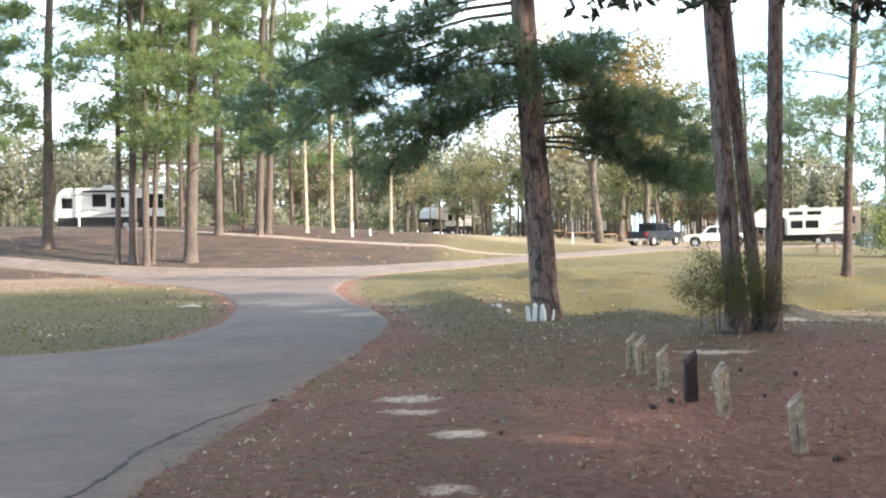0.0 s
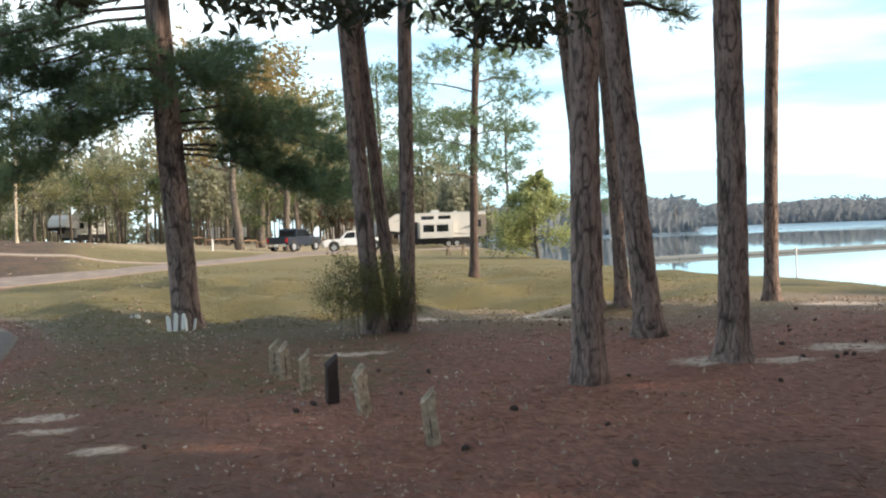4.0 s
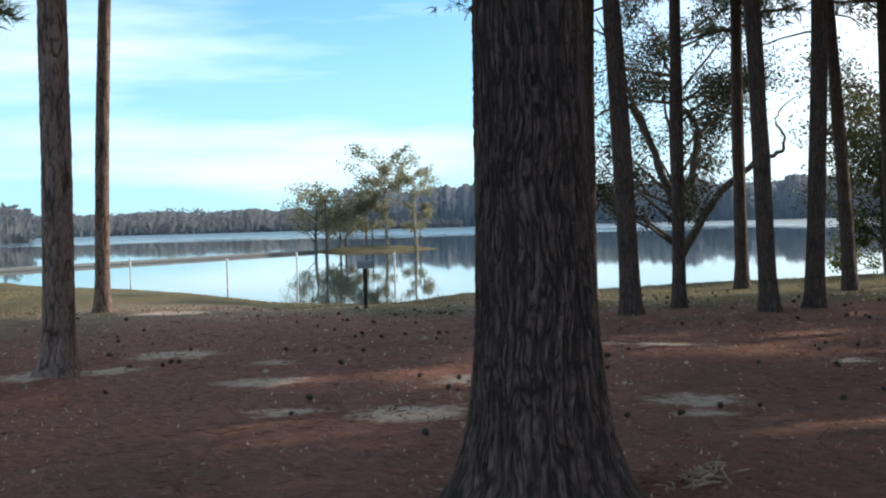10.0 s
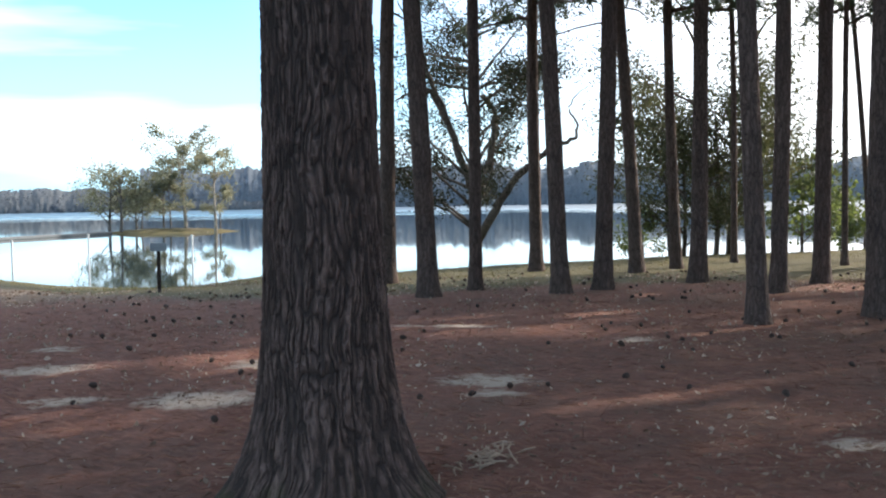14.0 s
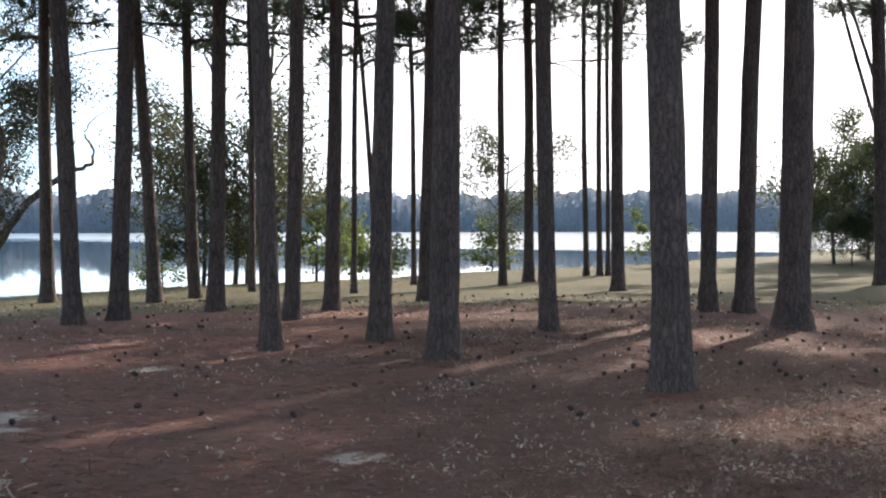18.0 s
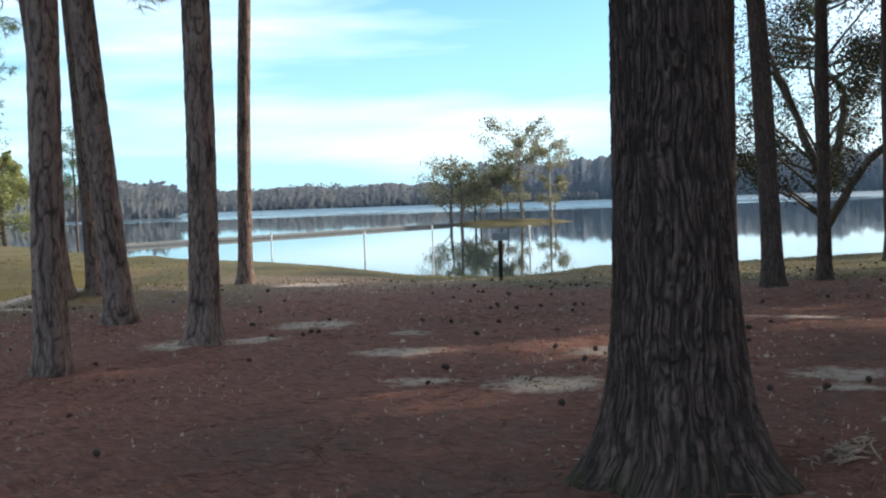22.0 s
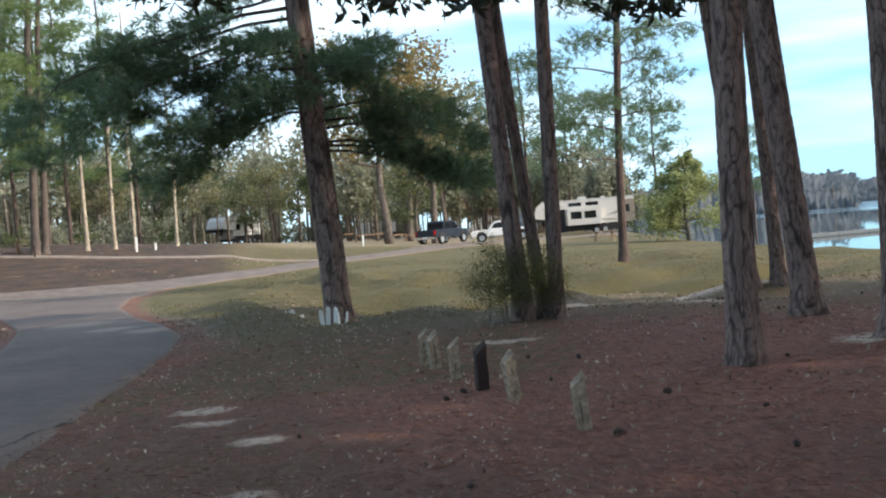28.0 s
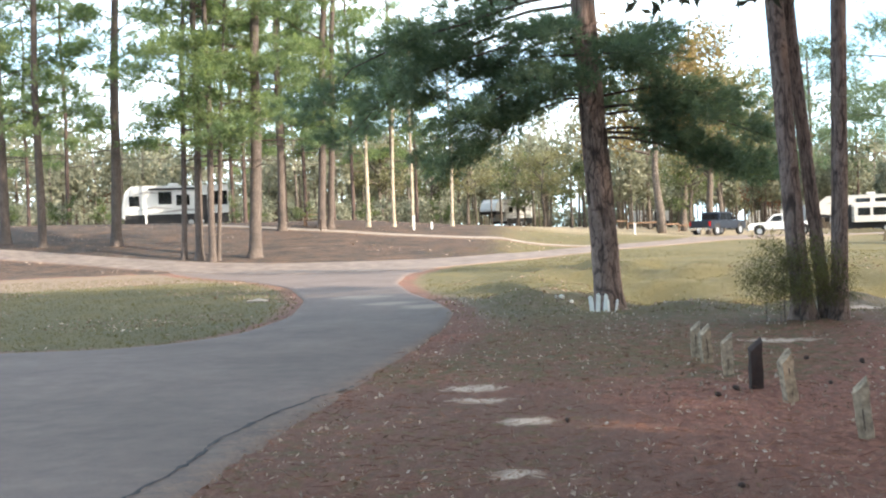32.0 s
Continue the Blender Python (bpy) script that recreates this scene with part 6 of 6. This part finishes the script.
# open picnic shelter at the wood's edge
t = thing("picnic_shelter", facing(109.3, 46, 8), "dark open wooden picnic shelter", "shelter")
for x in (-2.4, 2.4):
    for y in (-1.8, 1.8):
        part("post", box(x - 0.09, x + 0.09, y - 0.09, y + 0.09, -0.2, 2.5, 0.01), DARK_WOOD, t)
for y in (-1.8, 1.8):
    part("beam", box(-2.6, 2.6, y - 0.07, y + 0.07, 2.45, 2.65, 0.01), DARK_WOOD, t)
part("roof", profile([(-3.1, 2.6), (-3.1, 2.72), (0, 3.9), (3.1, 2.72), (3.1, 2.6), (0, 3.75)], -2.5, 2.5), DARK_WOOD, t)


# ---- ground clutter ----
DRY_LEAF = foliage("dry_fallen_leaves", (0.16, 0.095, 0.065), (0.64, 0.51, 0.41), 0.3, glow=(1.1, 1.05, 0.95))
PALE_LEAF = foliage("bleached_leaf", (0.36, 0.27, 0.21), (0.66, 0.54, 0.45), 0.3, glow=(1.05, 1.02, 0.95))
DEAD_NEEDLE = foliage("fallen_needles", (0.14, 0.05, 0.03), (0.38, 0.19, 0.12), 0.1)
GRASS_BLADE = foliage("grass_blades", (0.1, 0.086, 0.03), (0.19, 0.155, 0.06), 0.4)
CONE = plain("pine_cone", (0.045, 0.028, 0.022), 0.9, vary=0.4, scale=40)
CRACK = plain("asphalt_crack", (0.03, 0.03, 0.032), 0.95)
PALE_WOOD = plain("bleached_wood", (0.42, 0.3, 0.22), 0.9, vary=0.3, scale=20)


def scattered(count, a0, a1, d0, d1, rng, power=1.0, keep=None):
    a = rng.uniform(radians(a0), radians(a1), count)
    d = (d0 ** (2 * power) + rng.uniform(0, 1, count) * (d1 ** (2 * power) - d0 ** (2 * power))) ** (1 / (2 * power))
    x, y = d * np.sin(a), d * np.cos(a)
    if keep is not None:
        m = keep(x, y)
        x, y = x[m], y[m]
    return x, y


def off_road(x, y):
    right = np.interp(y, (-3, 5, 8, 9.3, 11, 12.9, 14.4, 17, 19.7, 22.3, 28.4, 35.6), (-2.6, -2.1, -2.05, -2.05, -1.9, -1.7, -1.5, -1.2, -1.0, -1.15, -2.3, -3.45))
    return x > right + 0.02


def litter():
    rng = np.random.default_rng(21)
    x, y = scattered(36000, -22, 116, 2.2, 26, rng, 0.62, off_road)
    drift = np.sin(x * 0.9 + 1.7 * np.sin(y * 0.5)) + np.sin(y * 1.1 + 0.8 * x) + rng.normal(0, 0.7, len(x))
    # more leaves by the drive and on the sunny slope of the grove
    m = drift + 1.3 * (x < 2.0) + 0.2 * ((x > 5) & (y < 1.5)) > 0.25
    x, y = x[m], y[m]
    # drifts on the turf by the drive, under the bank's trees and on the slope of the grove
    for args in ((6500, -28, -9, 18, 48, rng, 0.6), (5200, -26, 6, 54, 84, rng, 0.6), (8000, -3, 24, 20, 46, rng, 0.6), (5200, 86, 116, 3.5, 15, rng, 0.6)):
        px, py = scattered(*args)
        k = np.sin(px * 0.7 + 1.3 * np.sin(py * 0.4)) + np.sin(py * 0.8 + 0.5 * px) + rng.normal(0, 0.4, len(px)) > 0.75
        on_turf = (px < np.interp(py, (16.2, 17.1, 18.5, 21.8, 27.2, 33.1, 41.4, 51.9), (-5.9, -5.1, -4.5, -4.35, -5.0, -6.4, -9.9, -15.8))) | off_road(px, py) | (py > 60)
        x, y = np.concatenate([x, px[k & on_turf]]), np.concatenate([y, py[k & on_turf]])
    # curled leaves thick on the sunny slope
    px, py = scattered(16000, 84, 116, 4.0, 12, rng, 0.6)
    k = np.sin(px * 1.1 + 1.3 * np.sin(py * 0.9)) + np.sin(py * 1.3 + 0.5 * px) + rng.normal(0, 0.4, len(px)) > 0.6
    x, y = np.concatenate([x, px[k]]), np.concatenate([y, py[k]])
    z = height(x, y) + 0.014
    v, f = leafy(np.stack([x, y, z], -1), rng, 0.022 * rng.uniform(0.6, 1.6, (len(x), 1)), rng.uniform(0.22, 0.6, (len(x), 1)))
    v = v.reshape(-1, 4, 3)
    c = v.mean(1, keepdims=True)
    big = 1 + 0.6 * smooth(16, 24, np.hypot(c[..., :1], c[..., 1:2])) + 1.0 * smooth(45, 56, np.hypot(c[..., :1], c[..., 1:2]))
    v = c + (v - c) * np.array((1, 1, 0.75)) * big
    tagged(new("leaf_litter", mesh_of("leaf_litter", v.reshape(-1, 3), f, DRY_LEAF, False)), "pale dry fallen leaves strewn on the ground", "fallen leaves", kind="stuff")
    # single bleached leaves that stand out from the straw
    x, y = scattered(5200, -22, 114, 4.2, 25, rng, 0.75, off_road)
    v, f = leafy(np.stack([x, y, height(x, y) + 0.02], -1), rng, (0.015 + 0.012 * smooth(5, 13, np.hypot(x, y)))[:, None] * rng.uniform(0.7, 1.4, (len(x), 1)), rng.uniform(0.25, 0.7, (len(x), 1)))
    tagged(new("bleached_leaves", mesh_of("bleached_leaves", v, f, PALE_LEAF, False)), "bleached curled leaves scattered on the straw", "fallen leaves", kind="stuff")
    x, y = scattered(46000, -22, 116, 2.0, 18, rng, 0.5, off_road)
    z = height(x, y) + 0.008
    ax = rng.normal(size=(len(x), 3)) * np.array((1, 1, 0.12))
    v, f = blades(np.stack([x, y, z], -1), ax / np.linalg.norm(ax, axis=1, keepdims=True), rng, 1, 0.17, 0.0035, 0.05)
    tagged(new("pine_straw", mesh_of("pine_straw", v, f, DEAD_NEEDLE, False)), "red-brown fallen pine needles on the ground", "pine straw", kind="stuff")


litter()


def dry_grass():
    """Short dead blades and curled leaves catching the light on the slope of the grove."""
    rng = np.random.default_rng(23)
    x, y = scattered(16000, 82, 118, 3.6, 20, rng, 0.55)
    k = np.sin(x * 0.8 + 1.3 * np.sin(y * 0.9)) + np.sin(y * 1.0 + 0.5 * x) + rng.normal(0, 0.5, len(x)) > 0.5
    x, y = x[k], y[k]
    d = rng.normal(size=(len(x), 3)) * np.array((1, 1, 0.55)) + np.array((0, 0, 0.35))
    v, f = blades(np.stack([x, y, height(x, y)], -1), d / np.linalg.norm(d, axis=1, keepdims=True), rng, 2, 0.075, 0.006, 0.5)
    tagged(new("dry_grass", mesh_of("dry_grass", v, f, DRY_LEAF, False)), "pale dead grass blades among fallen leaves", "dry grass", kind="stuff")


dry_grass()


def grass():
    rng = np.random.default_rng(31)
    xs, ys = [], []
    x, y = scattered(26000, 20, 104, 18, 56, rng, 0.8)
    m = np.abs(np.hypot(x, y) - shore(np.degrees(np.arctan2(x, y))) + 6.5) < 6.0
    xs.append(x[m]), ys.append(y[m])
    x, y = scattered(26000, -4, 32, 20, 62, rng, 0.7)
    m = np.sin(x * 0.5 + 1.2 * np.sin(y * 0.3)) + np.sin(y * 0.45 + 0.3 * x) + rng.normal(0, 0.6, len(x)) > -0.4
    x, y = x[m], y[m]
    xs.append(x), ys.append(y)
    x, y = scattered(9000, -30, -9, 17.5, 50, rng, 0.7)
    m = x < np.interp(y, (16.2, 17.1, 18.5, 21.8, 27.2, 33.1, 41.4, 51.9), (-5.9, -5.1, -4.5, -4.35, -5.0, -6.4, -9.9, -15.8))
    xs.append(x[m]), ys.append(y[m])
    x, y = np.concatenate(xs), np.concatenate(ys)
    up = np.tile((0, 0, 1.0), (len(x), 1))
    v, f = blades(np.stack([x, y, height(x, y)], -1), up, rng, 5, 0.05, 0.0045, 0.7)
    tagged(new("grass_tufts", mesh_of("grass_tufts", v, f, GRASS_BLADE, False)), "short yellow-green grass tufts", "grass", kind="stuff")


grass()


def cones():
    rng = np.random.default_rng(41)
    bm = bmesh.new()
    bmesh.ops.create_icosphere(bm, subdivisions=2, radius=1.0)
    for v in bm.verts:
        k = 1 + 0.16 * math.sin(9 * math.atan2(v.co.y, v.co.x) + 7 * v.co.z)
        v.co = Vector((v.co.x * 0.034 * k * (1 - 0.25 * v.co.z), v.co.y * 0.034 * k * (1 - 0.25 * v.co.z), v.co.z * 0.052))
    me = bpy.data.meshes.new("pine_cone")
    bm.to_mesh(me)
    bm.free()
    me.materials.append(CONE)
    spots = list(zip(*scattered(80, 22, 60, 6.5, 24, rng, 0.9))) + list(zip(*scattered(210, 60, 112, 8.5, 27, rng, 0.8))) + list(zip(*scattered(24, 44, 56, 15, 20, rng))) + list(zip(*scattered(30, 92, 106, 12, 18, rng))) + list(zip(*scattered(10, 2, 24, 6.5, 14, rng)))
    for x, y in spots:
        ob = new("pine_cone", me)
        ob.matrix_world = at(x, y, 0.028, rng.uniform(0, 360)) @ pose(0, 0, 0, rng.uniform(50, 130), 0, 0) @ Matrix.Scale(rng.uniform(0.5, 0.85), 4)
        tagged(ob, "dark brown pine cone lying on the straw", "pine cone", "fallen pine cones")


cones()


def debris():
    rng = np.random.default_rng(51)
    t = thing("wood_debris", at(6.32, 3.17), "bleached splinters of rotten wood on the ground", "wood debris")
    for i in range(46):
        x, y = rng.normal(0, 0.17), rng.normal(0, 0.06)
        L = rng.uniform(0.04, 0.2)
        P = np.array([(-L / 2, 0, 0), (0, rng.normal(0, 0.01), 0.012), (L / 2, 0, rng.uniform(0, 0.03))])
        ob = part("splinter", mesh_of("splinter", *tube(P, (0.004, 0.008, 0.003), 5, 0.1, i), PALE_WOOD), None, t)
        ob.matrix_local = pose(x, y, 0.01 + 0.05 * rng.uniform() * math.exp(-(x / 0.11) ** 2), 0, rng.uniform(-25, 25), rng.uniform(0, 360))


debris()


def crack():
    """The broken seam along the drive's near edge."""
    rng = np.random.default_rng(61)
    y = np.linspace(6.2, 11.8, 70)
    x = np.interp(y, (5, 7.7, 8.7, 9.8, 10.9, 11.7, 14), (-2.44, -2.38, -2.32, -2.18, -1.95, -1.75, -1.6)) + np.cumsum(rng.normal(0, 0.03, 70)) * 0.5
    w = 0.006 + 0.014 * np.abs(rng.normal(size=70))
    verts, faces = [], []
    for i in range(70):
        for s in (-1, 1):
            px = x[i] + s * w[i]
            verts.append((px, y[i], float(height(px, y[i])) + 0.0345))
        if i:
            faces.append([2 * i - 2, 2 * i - 1, 2 * i + 1, 2 * i])
    tagged(new("road_crack", mesh_of("road_crack", verts, faces, CRACK)), "dark jagged crack in the asphalt edge", "crack", kind="structure")


crack()
